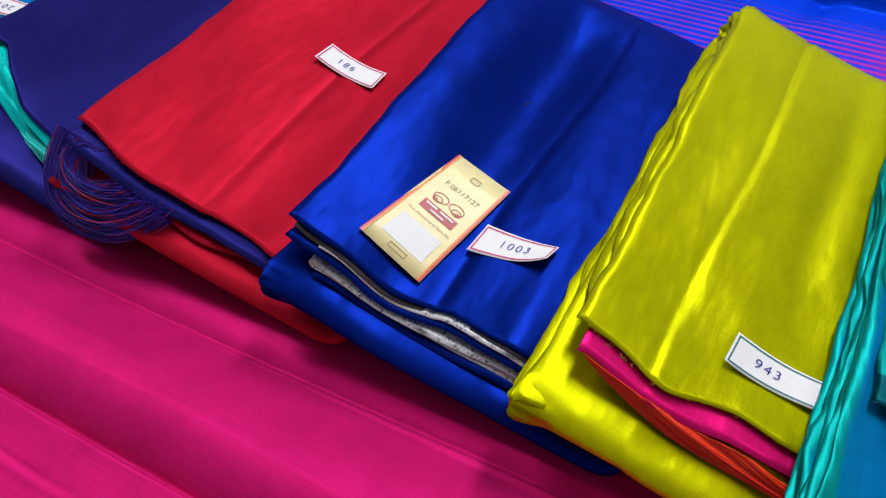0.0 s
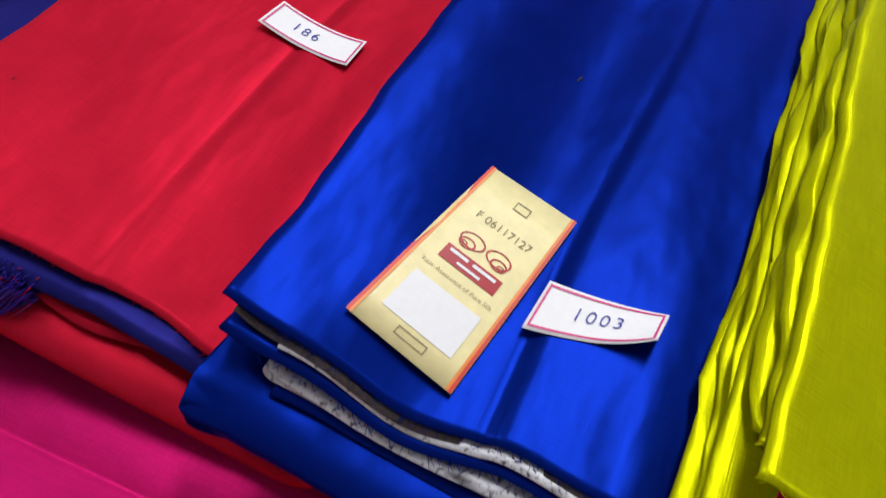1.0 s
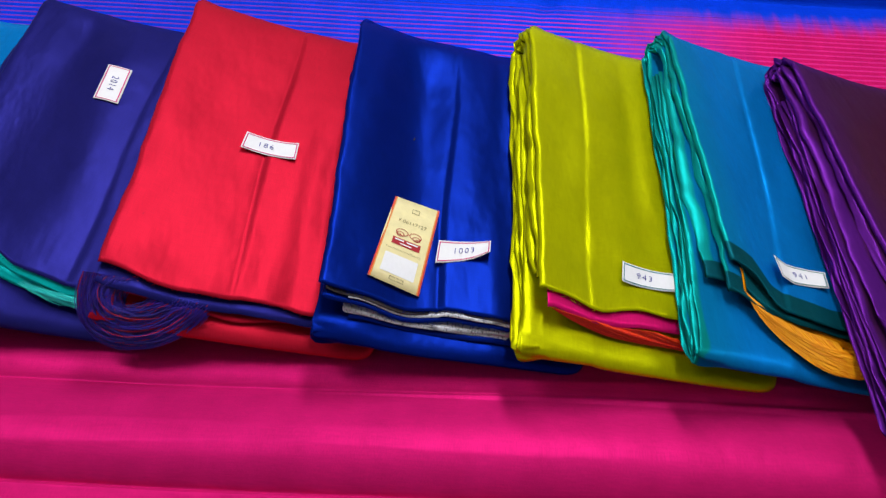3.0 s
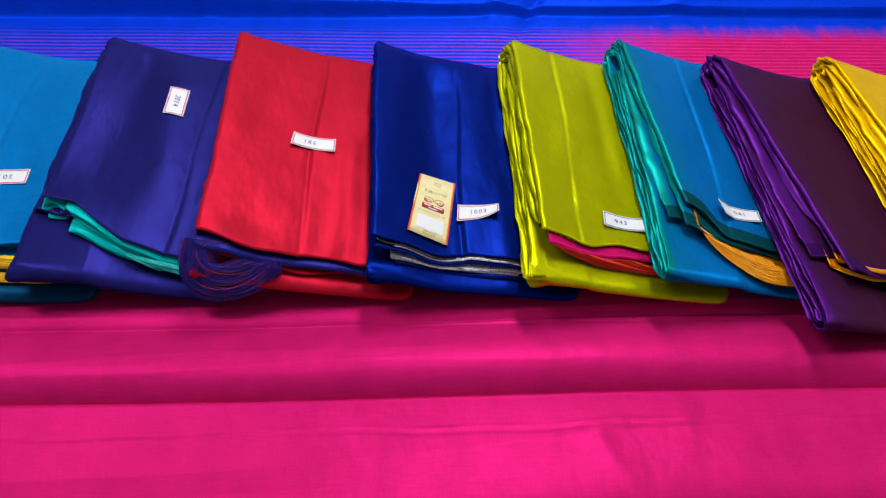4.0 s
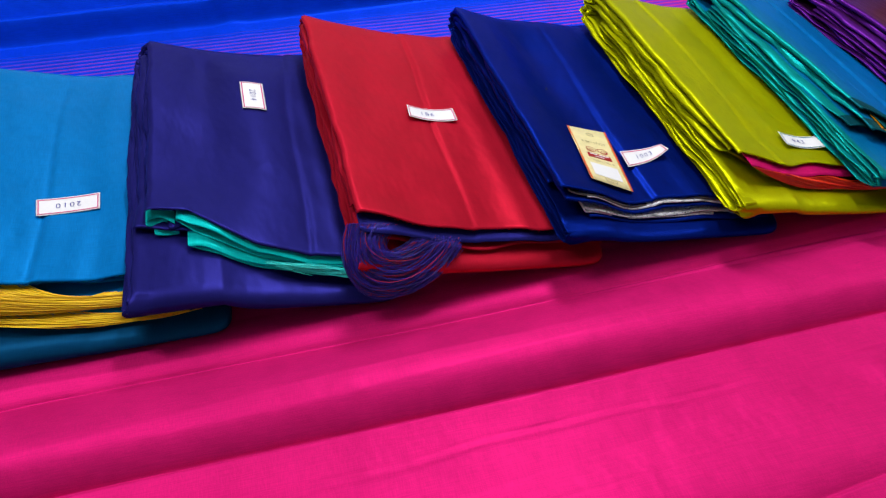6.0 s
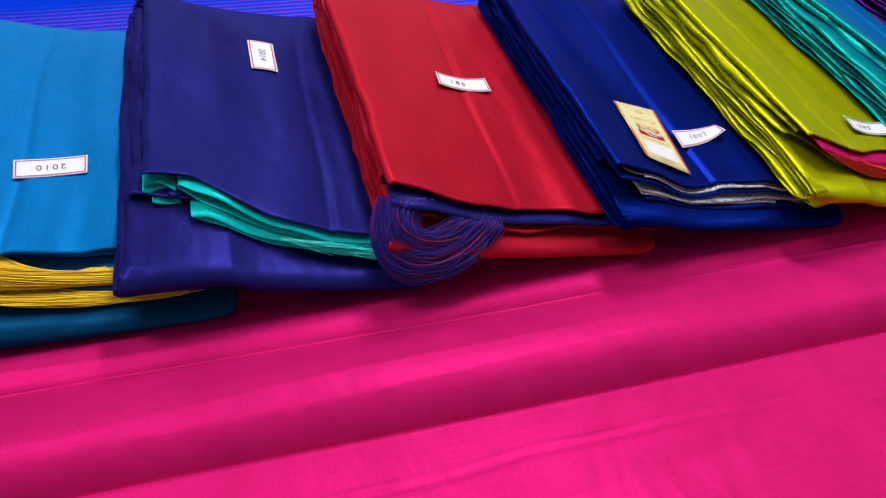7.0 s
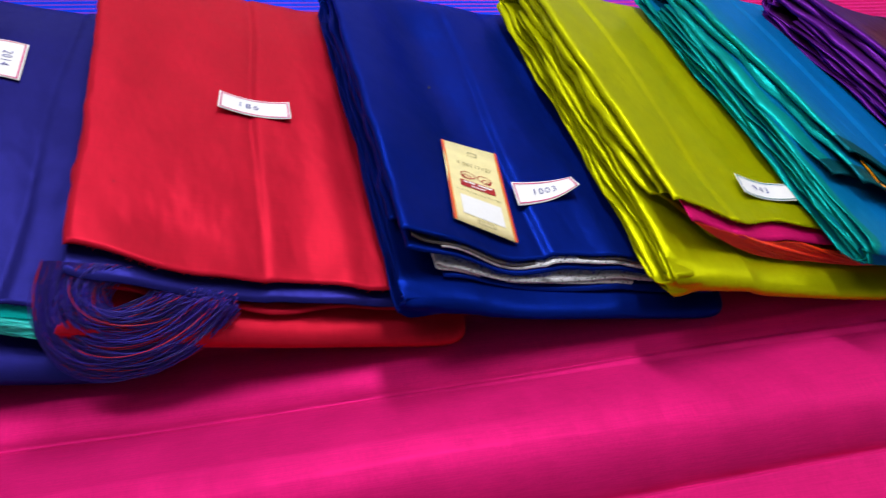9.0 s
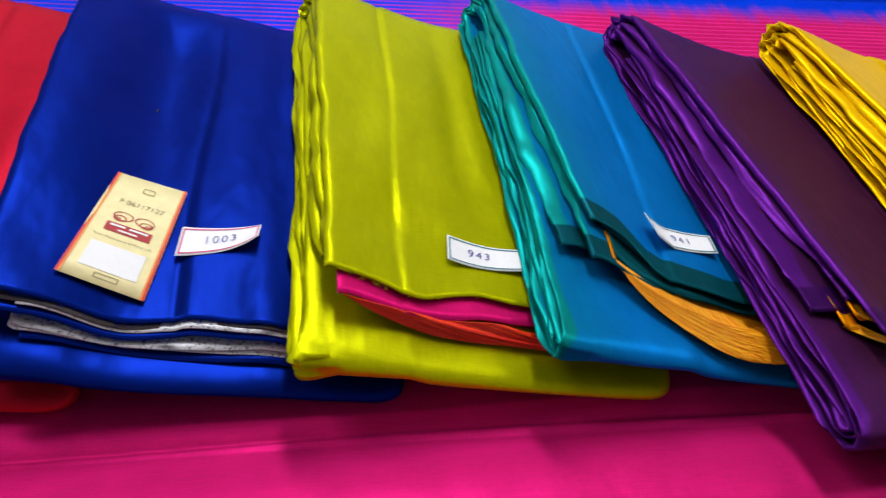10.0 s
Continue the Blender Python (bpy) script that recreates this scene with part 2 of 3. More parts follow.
table.location = (0, 0.35, -0.76)
part("tabletop", box("tabletop", (-1.3, -1.0, 0.71), (1.3, 1.25, 0.752), TABLE, 0.004), table)
for sx in (-1.2, 1.2):
    for sy in (-0.9, 1.15):
        part("leg", box("leg", (sx - 0.03, sy - 0.03, 0), (sx + 0.03, sy + 0.03, 0.71), TABLE, 0.004), table)


# ---- the spread pink and blue saree ----
def valley_fold(y, at, far, height, near):
    """A soft roll behind a crease: it falls steeply to the crease and starts again as a low flat flap."""
    d = y - at
    roll = height * np.where(d > 0, np.sin(np.clip(d / far, 0, 1) ** 0.75 * math.pi), 0)
    flap = near * np.where(d < 0, np.exp(d / 0.03), 0)
    return roll + flap * smoothstep(0, -0.003, d)


def cloth_z(x, y):
    w1 = 0.008 * np.sin(x * 3.1 + 0.7) + 0.004 * np.sin(x * 9 + 1)
    z = valley_fold(y, 0.151 + 0.007 * (x + 0.3) + 0.3 * w1, 0.088, 0.02, 0.005)
    z = z + valley_fold(y, 0.243 + 0.014 * (x + 0.3) + 0.5 * w1, 0.05, 0.005, 0.0025)
    z = z + valley_fold(y, 0.01 + 0.05 * x + w1, 0.09, 0.006, 0.003)
    lip = 0.846 + 0.3 * w1
    tall = 0.033 - 0.016 * smoothstep(-0.6, 0.1, x)
    z = z + tall * np.where(y < lip, smoothstep(lip - 0.012 - 0.012 * smoothstep(0.1, -0.6, x), lip, y), np.exp(-(y - lip) / 0.006))
    z = z + 0.05 * smoothstep(lip, lip + 0.085 + 0.03 * x, y) * (1 - 0.8 * smoothstep(0.93, 1.04, y))
    z = z + 0.04 * smoothstep(1.05, 1.12, y) * (1 - smoothstep(1.14, 1.24, y))
    lip2 = 0.878 - 0.02 * x
    z = z + smoothstep(0.05, 0.3, x) * 0.012 * np.where(y < lip2, smoothstep(lip2 - 0.03, lip2, y), np.exp(-(y - lip2) / 0.02))
    for cx, cy, amp, wid, slope in ((0.0, 0.9, 0.012, 0.016, 0.45), (-0.5, 0.88, 0.009, 0.014, -0.5), (0.3, 0.9, 0.008, 0.02, 0.7), (0.04, 0.87, -0.009, 0.013, 0.45), (-0.33, 0.95, 0.007, 0.015, 0.3)):
        d = (x - cx) - slope * (y - cy)
        z = z + amp * np.exp(-(d / wid) ** 2) * np.exp(-((y - cy) / 0.06) ** 2)
    seam = y - (0.119 + 0.02 * (x + 0.2) + 0.002 * np.sin(x * 17) + 0.001 * np.sin(x * 53))
    z = z - 0.0005 * np.exp(-(seam / 0.0016) ** 2) * (0.5 + 0.5 * np.sin(x * 24 + 2) * np.sin(x * 61)) + 0.0004 * np.exp(-((seam + 0.005) / 0.003) ** 2)
    for cy, tilt, amp in ((0.19, 0.03, 0.0004), (0.215, 0.05, 0.0004), (0.07, 0.06, 0.0004), (0.265, 0.02, 0.0008)):
        z = z + amp * np.exp(-((y - cy - tilt * x - 0.003 * np.sin(x * 13 + cy * 90)) / 0.0035) ** 2) * (0.5 + 0.5 * np.sin(x * 7 + cy * 50))
    d = x - 0.02 - 0.35 * (0.12 - y)
    z = z + 0.0016 * np.exp(-(d / 0.012) ** 2) * smoothstep(0.14, 0.10, y)
    return 0.0012 + z + 0.0011 * (1 + lumps(x * 0.5, y * 0.9, 5))


def spread_saree():
    ob = tagged(new("spread_saree"), "pink silk saree with striped border and blue end, spread flat", "saree")
    xs = np.linspace(-0.832, 0.692, 290)
    for name, ys, label in (("body", np.concatenate([np.linspace(-0.5, -0.02, 60), np.linspace(-0.018, 0.34, 270), np.linspace(0.345, 0.66, 20)]), "pink silk body"),
                            ("striped_border", np.linspace(0.66, 0.80, 50), "blue and pink striped border"),
                            ("blue_end", np.linspace(0.80, 1.3, 190), "bright blue silk end")):
        X, Y = np.meshgrid(xs, ys)
        Z = cloth_z(X, Y)
        edge = 0.008 * np.sin(Y * 17 + 1) + 0.004 * np.sin(Y * 37)
        Xs = X + np.sign(X) * smoothstep(0.5, 0.83, np.abs(X)) * edge
        top = np.stack([Xs, Y, Z], -1).reshape(-1, 3)
        low = top.copy()
        low[:, 2] -= 0.0009
        n, nr, nc = len(top), len(ys), len(xs)
        faces = grid_faces(nr, nc) + [tuple(reversed(f)) for f in grid_faces(nr, nc, base=n)]
        rim = [j for j in range(nc)] + [i * nc + nc - 1 for i in range(1, nr)] + [(nr - 1) * nc + j for j in range(nc - 2, -1, -1)] + [i * nc for i in range(nr - 2, 0, -1)]
        for a, b in zip(rim, rim[1:] + rim[:1]):
            faces.append((b, a, a + n, b + n))
        part(name, mesh_of(name, np.vstack([top, low]), faces, SPREAD), ob, label)


spread_saree()

# ---- the folded sarees: each left side rests on the neighbour before it ----
W, L, M = 0.236, 0.408, 3
TOP = np.polyfit([0, 0.04, 0.085, 0.11, 0.15, 0.2, 0.236], [0.094, 0.081, 0.065, 0.0565, 0.049, 0.041, 0.037], 4)


def along(ends, u, width):
    """A depth at u: one number, a pair for both sides, or a list of (u, depth)."""
    if isinstance(ends, list):
        us, vs = zip(*ends)
        return np.interp(u, us, vs)
    return ends[0] + (ends[1] - ends[0]) * u / width if isinstance(ends, tuple) else ends + 0 * u


class Fold:
    """The shape of one folded saree: u across, v from front to back, t from its underside (0) to its top (1)."""

    def __init__(self, x, y, turn, before, seed, raise_top=0.0, length=L, width=W, crease=0.105, slant=0.006, sag=0.0, sag_at=0.085, dimples=(), lift=None, crumple=1.0, splay=0.0):
        self.dimples, self.lift, self.crumple, self.splay = dimples, lift, crumple, splay
        self.x, self.y, self.turn, self.before, self.seed = x, y, turn, before, seed
        self.up, self.len, self.w, self.crease, self.slant, self.sag, self.sag_at = raise_top, length, width, crease, slant, sag, sag_at
        r = np.random.RandomState(seed)
        self.shift, self.ph = r.uniform(-0.002, 0.003, M), r.uniform(0, 6.28, (M, 4))
        self.shift[M - 1] = 0.0

    def top(self, u):
        q = np.clip(u, 0, W) * W / self.w
        return np.polyval(TOP, np.clip(q, 0, W)) + self.up * (1 - np.clip(u / self.w, 0, 1)) - self.sag * np.exp(-((u - self.sag_at) / 0.038) ** 2)

    def under(self, u):
        if self.before is None:
            return 0.0045 + 0 * u
        d = u + self.x - self.before.x
        support = np.where(d < self.before.w, self.before.top(np.minimum(d, self.before.w)), 0.004 + (self.before.top(np.array(self.before.w)) - 0.004) * np.exp(-np.clip(d - self.before.w, 0, 1) / 0.045)) + 0.0025
        start = float(self.before.top(np.array(self.x - self.before.x))) + 0.0025
        bridge = start + (0.0045 - start) * np.clip(u / self.w, 0, 1)
        gap = np.sqrt((support - bridge) ** 2 + 0.003 ** 2)
        return (support + bridge + gap) / 2 - 0.0008

    def z(self, u, v, t):
        lo, hi = self.under(u), self.top(u)
        hi = hi - 0.003 * smoothstep(0.75, 1.0, v / self.len)
        c = self.crease + 0.012 * (v / self.len - 0.5) + 0.002 * np.sin(v * 22 + self.seed)
        d = u - c
        dent = -0.0013 * np.exp(-np.abs(d) / 0.003) + 0.0022 * smoothstep(-0.001, 0.006, d) * np.exp(-np.clip(d, 0, 1) / 0.03)
        dent = dent * (0.7 + 0.3 * np.sin(v * 11 + self.seed * 2.3))
        hi = hi + dent * smoothstep(0.45, 0.8, t) + 0.0016 * lumps(u, v * 0.8, self.seed) * smoothstep(0, 0.03, u)
        hi = hi + 0.0022 * np.exp(-((d - 0.05) / 0.012) ** 2) * np.sin(v * 9 + self.seed)
        hi = hi + self.hollows(u, v) + self.sag * np.exp(-((u - self.sag_at) / 0.038) ** 2) * smoothstep(0.78, 0.98, v / self.len)
        wavy = 0.0014 * np.sin(u * 43 + self.ph[0][1]) + 0.0006 * np.sin(u * 113 + self.ph[1][1])
        wavy = wavy * smoothstep(0.42, 0.6, t) * np.exp(-np.clip(v - 0.03, 0, 1) / 0.025)
        return lo + np.clip(t, 0, 1.2) * np.maximum(hi - lo, 0.004) + wavy

    def hollows(self, u, v):
        out = 0 * u
        for du, dv, depth, ru, rv in self.dimples:
            out = out - depth * np.exp(-((u - du) / ru) ** 2 - ((v - dv) / rv) ** 2)
        if self.lift:
            amount, at, wide = self.lift
            out = out + amount * np.exp(-((u - at) / wide) ** 2) * (1 - smoothstep(0.05, 0.15, v))
        return out

    def surface(self, u, v):
        """The top without its fine dents."""
        return self.top(u) - 0.003 * smoothstep(0.75, 1.0, v / self.len) + 0.0016 * lumps(u, v * 0.8, self.seed) * smoothstep(0, 0.03, u) + self.hollows(u, v)

    def path(self, o, vend):
        """Points (v, t) of the sheet at depth o (1: outermost) along the whole strip, from its front end on."""
        b = self.len - 0.03
        tt, tb, ta = 0.46 + 0.54 * o, 0.23 - 0.23 * o, 0.23 + 0.23 * o
        out = []
        s = np.concatenate([np.linspace(0, 0.12, 10)[:-1], np.linspace(0.12, 1, 34)])
        out.append((vend + (b - vend) * s, tt + 0 * o + 0 * s))
        a = np.linspace(0, math.pi, 16)[1:]
        out.append((b + 0.03 * (0.25 + 0.75 * o) * np.sin(a), (tt + tb) / 2 + (tt - tb) / 2 * np.cos(a)))
        s = np.linspace(0, 1, 28)[1:]
        f = 0.017
        out.append((b + (f - b) * s, tb + 0 * s))
        a = np.linspace(0, math.pi, 14)[1:]
        out.append((f - f * (0.3 + 0.7 * o) * np.sin(a), (tb + ta) / 2 + (tb - ta) / 2 * np.cos(a)))
        s = np.linspace(0, 1, 16)[1:]
        out.append((f + (self.len - 0.075) * s, ta + 0 * s))
        return np.concatenate([p[0] for p in out]), np.concatenate([p[1] for p in out])

    def layer(self, k, vend, name, material, parent, label="", wave=0.002):
        """One doubled sheet: a closed sleeve with a rounded fold on its left."""
        r = 0.006
        near = r * (1 - np.cos(np.linspace(0, math.pi / 2, 7)))
        fine = 100 if k == M - 1 else 30
        us = np.concatenate([near, np.linspace(r, self.w - 0.006, fine)[1:], self.w - 0.006 * (1 - np.sin(np.linspace(0, math.pi / 2, 5)[1:]))])
        h = np.sqrt(np.clip(1 - (1 - np.clip(us / r, 0, 1)) ** 2, 0, 1)) * np.sqrt(np.clip(1 - np.clip((us - self.w + 0.006) / 0.006, 0, 1) ** 2, 0, 1))
        loop_u = np.concatenate([us[::-1], us[1:-1]])
        loop_h = np.concatenate([h[::-1], -h[1:-1]])
        o0, d = (k + 0.5) / M, 0.455 / M
        cols, uvs = [], []
        p = self.ph[k]
        for u, hh in zip(loop_u, loop_h):
            ve = along(vend, u, self.w) + wave * (np.sin(u * 48 + p[0]) + 0.6 * np.sin(u * 95 + p[1]))
            v, t = self.path(o0 + d * hh, ve)
            s = np.cumsum(np.concatenate([[0], np.hypot(np.diff(v), np.diff(t) * 0.06)]))
            if hh < 0:                                  # towards its front end the sheet thins out
                t_hi = 0.46 + 0.54 * (o0 - d * hh)
                t[:43] = t_hi - (t_hi - t[:43]) * (0.16 + 0.84 * smoothstep(0.0, 0.07, s[:43]))
            keep = 1 - np.clip(u / 0.09, 0, 1)
            bend = 1 - smoothstep(0.012, 0.04, v) + smoothstep(self.len - 0.05, self.len - 0.02, v)
            v = v + 0.0022 * self.crumple * (1 - smoothstep(0.004, 0.03, u)) * bend * (np.sin(t * 27 + p[0]) + 0.7 * np.sin(t * 51 + p[2]))
            tip = np.clip((u - self.w + 0.022) / 0.022, 0, 1)
            v = v + 0.014 * (1 - np.sqrt(np.clip(1 - tip ** 2.5, 0, 1))) * (1 - smoothstep(0.01, 0.09, v)) * (t < 0.5)
            rough = (0.6 if k == M - 1 else 1.2) * (0.5 + 0.5 * self.crumple)
            e = self.shift[k] + rough * (0.0014 * np.sin(s * 23 + p[2]) + 0.0009 * np.sin(s * 57 + p[3]) + 0.0005 * np.sin(s * 120 + p[0]) + 0.0009 * np.abs(np.sin(s * 44 + p[1])) + 0.0004 * np.sin(s * 210 + p[3])) + 0.0011 * (1 - smoothstep(0.004, 0.04, u)) * self.crumple * bend * np.sin(t * 33 + p[1])
            splay = self.splay * np.clip(1 - v / (self.len - 0.04), 0, 1) * smoothstep(0.4, 0.75, t)
            uu = u + (e + self.slant * t + splay) * keep
            z = self.z(uu, v, t + (0.026 * np.sin(s * 38 + p[1]) + 0.016 * np.sin(s * 83 + p[2])) * keep * np.where(t < 0.8, 1.0, 0.3))
            cols.append(np.stack([uu, v, z], -1))
            uvs.append(np.stack([u + 0 * s, s], -1))
        P, UV = np.array(cols), np.array(uvs)           # loop x path
        nl, ns = P.shape[0], P.shape[1]
        V, F, T = list(P.transpose(1, 0, 2).reshape(-1, 3)), grid_faces(ns, nl, True), list(UV.transpose(1, 0, 2).reshape(-1, 2))
        # hollow front end
        first = P[:, 0, :]
        opp = np.concatenate([[0], np.arange(nl - 1, 0, -1)])
        centre = (first + first[opp]) / 2
        rows = [first * 0.55 + centre * 0.45, (first * 0.45 + centre * 0.55) + np.array([0, 0.0012, 0])]
        prev = 0
        for row in rows:
            base = len(V)
            V.extend(row)
            T.extend([tuple(q) for q in UV[:, 0, :]])
            F.extend([(prev + (j + 1) % nl, prev + j, base + j, base + (j + 1) % nl) for j in range(nl)])
            prev = base
        F.append(tuple(range(prev, prev + nl)))
        F.append(tuple((ns - 1) * nl + j for j in range(nl)))
        return part(name, mesh_of(name, V, F, material, np.array(T)), parent, label)

    def local(self, x, y):
        c, sn = math.cos(radians(self.turn)), math.sin(radians(self.turn))
        dx, dy = x - self.x, y - self.y
        return c * dx + sn * dy, -sn * dx + c * dy

    def band(self, pts, v0, v1, name, material, parent, label="", thick=0.0008, ripple=0.002, drop=0.004):
        """A strip of cloth that runs along the front: pts are (u, t), its depth goes from v0 (inside) to v1 (out)."""
        pts = np.array(pts, dtype=float)
        q = np.linspace(0, len(pts) - 1, 70)
        i = np.clip(q.astype(int), 0, len(pts) - 2)
        f = (q - i)[:, None]
        p0, p1, p2, p3 = (pts[np.clip(i + o, 0, len(pts) - 1)] for o in (-1, 0, 1, 2))
        c = 0.5 * (2 * p1 + (p2 - p0) * f + (2 * p0 - 5 * p1 + 4 * p2 - p3) * f ** 2 + (3 * p1 - p0 - 3 * p2 + p3) * f ** 3)
        vs = np.linspace(0, 1, 9)
        seed = (len(name) * 7 + self.seed) % 11
        rows = []
        for s in vs:
            out = along(v1, c[:, 0], self.w)
            v = v0 + (out - v0) * s + ripple * s * np.sin(q * 1.9 + seed)
            z = self.z(c[:, 0], np.maximum(v, 0) + 0 * q, c[:, 1]) + 0.0008 * s * np.sin(q * 3.3 + seed) - drop * s * s
            rows.append(np.stack([c[:, 0], v, z], -1))
        A = np.array(rows)
        tang = np.gradient(A, axis=1)
        side = np.gradient(A, axis=0)
        nrm = np.cross(tang, side)
        nrm /= np.linalg.norm(nrm, axis=-1, keepdims=True) + 1e-9
        top, low = (A + nrm * thick / 2).reshape(-1, 3), (A - nrm * thick / 2).reshape(-1, 3)
        n, nr, nc = len(top), A.shape[0], A.shape[1]
        F = grid_faces(nr, nc) + [tuple(reversed(x)) for x in grid_faces(nr, nc, base=n)]
        rim = list(range(nc)) + [i * nc + nc - 1 for i in range(1, nr)] + [(nr - 1) * nc + j for j in range(nc - 2, -1, -1)] + [i * nc for i in range(nr - 2, 0, -1)]
        F += [(b, a, a + n, b + n) for a, b in zip(rim, rim[1:] + rim[:1])]
        run = np.concatenate([[0], np.cumsum(np.hypot(np.diff(c[:, 0]), np.diff(c[:, 1]) * 0.05))])
        uv = np.stack(np.meshgrid(run + 0.05, vs * 0.04), -1).reshape(-1, 2)
        return part(name, mesh_of(name, np.vstack([top, low]), F, material, np.vstack([uv, uv])), parent, label)


def strands(name, lines, radius, material, parent, label=""):
    """Many thin threads, each a three-sided tube along its own line of points."""
    V, F = [], []
    for line in lines:
        line = np.array(line)
        tang = np.gradient(line, axis=0)
        tang /= np.linalg.norm(tang, axis=1, keepdims=True) + 1e-9
        a = np.cross(tang, np.array([0.3, 0.2, 0.93]))
        a /= np.linalg.norm(a, axis=1, keepdims=True) + 1e-9
        b = np.cross(tang, a)
        base = len(V)
        for j in range(3):
            ang = j * 2.094
            V.extend(line + radius * (math.cos(ang) * a + math.sin(ang) * b))
        n = len(line)
        for j in range(3):
            k = (j + 1) % 3
            F.extend([(base + j * n + i, base + k * n + i, base + k * n + i + 1, base + j * n + i + 1) for i in range(n - 1)])
    return part(name, mesh_of(name, V, F, material), parent, label)


def bezier(p0, p1, p2, p3, n=14):
    s = np.linspace(0, 1, n)[:, None]
    p0, p1, p2, p3 = (np.array(p, dtype=float) for p in (p0, p1, p2, p3))
    return (1 - s) ** 3 * p0 + 3 * (1 - s) ** 2 * s * p1 + 3 * (1 - s) * s ** 2 * p2 + s ** 3 * p3


def saree(fold, label, material, ends, under_label=""):
    """ends: where each of the three doubled sheets ends at the front, from the lowest to the top one."""
    ob = tagged(new("folded_saree"), label, "saree", group="row of folded sarees")
    ob.matrix_world = pose(fold.x, fold.y, 0, 0, 0, fold.turn)
    mats = material if isinstance(material, (list, tuple)) else [material] * M
    for k in range(M):
        fold.layer(k, ends[k], "top_fold" if k == M - 1 else "fold_layer", mats[k], ob)
    return ob


CYAN = Fold(-0.742, 0.27, 0.0, None, 11, -0.018, crease=0.082, slant=0.01)
NAVY = Fold(-0.59, 0.268, 0.0, CYAN, 12, 0.0, crease=0.165, slant=0.03, sag=-0.01, sag_at=0.13, dimples=((0.08, 0.34, 0.006, 0.016, 0.06), (0.07, 0.2, 0.004, 0.03, 0.05)), lift=(0.014, 0.07, 0.045))
RED = Fold(-0.394, 0.266, 0.4, NAVY, 13, 0.006, crease=0.115, slant=0.008, dimples=((0.06, 0.06, 0.003, 0.03, 0.02), (0.14, 0.05, 0.002, 0.02, 0.03), (0.05, 0.25, 0.002, 0.03, 0.08)))
BLUE = Fold(-0.208, 0.262, 0.9, RED, 14, 0.0, length=0.4, crease=0.108, slant=0.006, sag=0.008, dimples=((0.07, 0.26, 0.009, 0.028, 0.12), (0.03, 0.08, 0.003, 0.02, 0.04), (0.17, 0.2, 0.003, 0.03, 0.1)))
LIME = Fold(-0.04, 0.258, 0.3, BLUE, 15, 0.004, crease=0.069, slant=0.02, dimples=((0.06, 0.1, 0.003, 0.03, 0.03), (0.04, 0.22, 0.003, 0.02, 0.06), (0.13, 0.13, 0.003, 0.02, 0.04), (0.11, 0.075, 0.002, 0.03, 0.015), (0.16, 0.1, 0.002, 0.015, 0.03)), crumple=1.6, splay=0.002)
TEALF = Fold(0.103, 0.258, -0.2, LIME, 16, 0.006, crease=0.097, slant=0.024, crumple=1.5, splay=0.026)
PLUM = Fold(0.252, 0.192, 2.6, TEALF, 17, 0.006, length=0.44, crease=0.15, slant=0.022, crumple=1.6, splay=0.04)
YEL = Fold(0.402, 0.2, 2.0, PLUM, 18, 0.004, length=0.432, crease=0.12, slant=0.024, crumple=1.6, splay=0.03)

NAVY_END = [(0, 0.09), (0.05, 0.088), (0.08, 0.066), (0.116, 0.047), (0.16, 0.037), (0.236, 0.03)]
RED_END = [(0, 0.034), (0.04, 0.031), (0.075, 0.026), (0.12, 0.03), (0.17, 0.027), (0.236, 0.028)]
LIME_END = [(0, 0.048), (0.07, 0.042), (0.11, 0.047), (0.236, 0.044)]
LIME_LOW = [(0, 0.07), (0.022, 0.062), (0.034, 0.037), (0.1, 0.034), (0.236, 0.03)]
TEAL_END = [(0, 0.094), (0.045, 0.08), (0.07, 0.06), (0.1, 0.051), (0.15, 0.046), (0.236, 0.04)]
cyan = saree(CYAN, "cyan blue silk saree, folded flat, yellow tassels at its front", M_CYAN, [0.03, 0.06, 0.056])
navy = saree(NAVY, "navy silk saree, folded, with turquoise looped borders at its front", M_NAVY, [(0.085, 0.05), (0.1, 0.06), NAVY_END])
red = saree(RED, "bright red silk saree, folded, with a navy inner border and tassel", M_RED, [0.018, 0.06, RED_END])
blue = saree(BLUE, "royal blue silk saree, folded, with silver zari edges at its front", M_BLUE, [0.06, 0.026, 0.034])
lime = saree(LIME, "lime green silk saree, folded, with a pink border and flame-red tassels", M_LIME, [LIME_LOW, 0.06, LIME_END])
teal = saree(TEALF, "peacock blue silk saree with green folds and orange tassels, folded", M_TEAL, [(0.076, 0.07), [(0, 0.062), (0.045, 0.056), (0.07, 0.05), (0.236, 0.06)], TEAL_END])
plum = saree(PLUM, "plum silk saree with violet folds, folded lengthwise in the row", M_PLUM, [0.086, 0.092, 0.06])
yellow = saree(YEL, "golden yellow silk saree, folded, last of the row", M_YELLOW, [0.04, 0.04, 0.04])


def zf(fold, u, v, t):
    return float(fold.z(np.array(float(u)), np.array(float(max(v, 0.0))), np.array(float(t))))


rnd = random.Random(4)

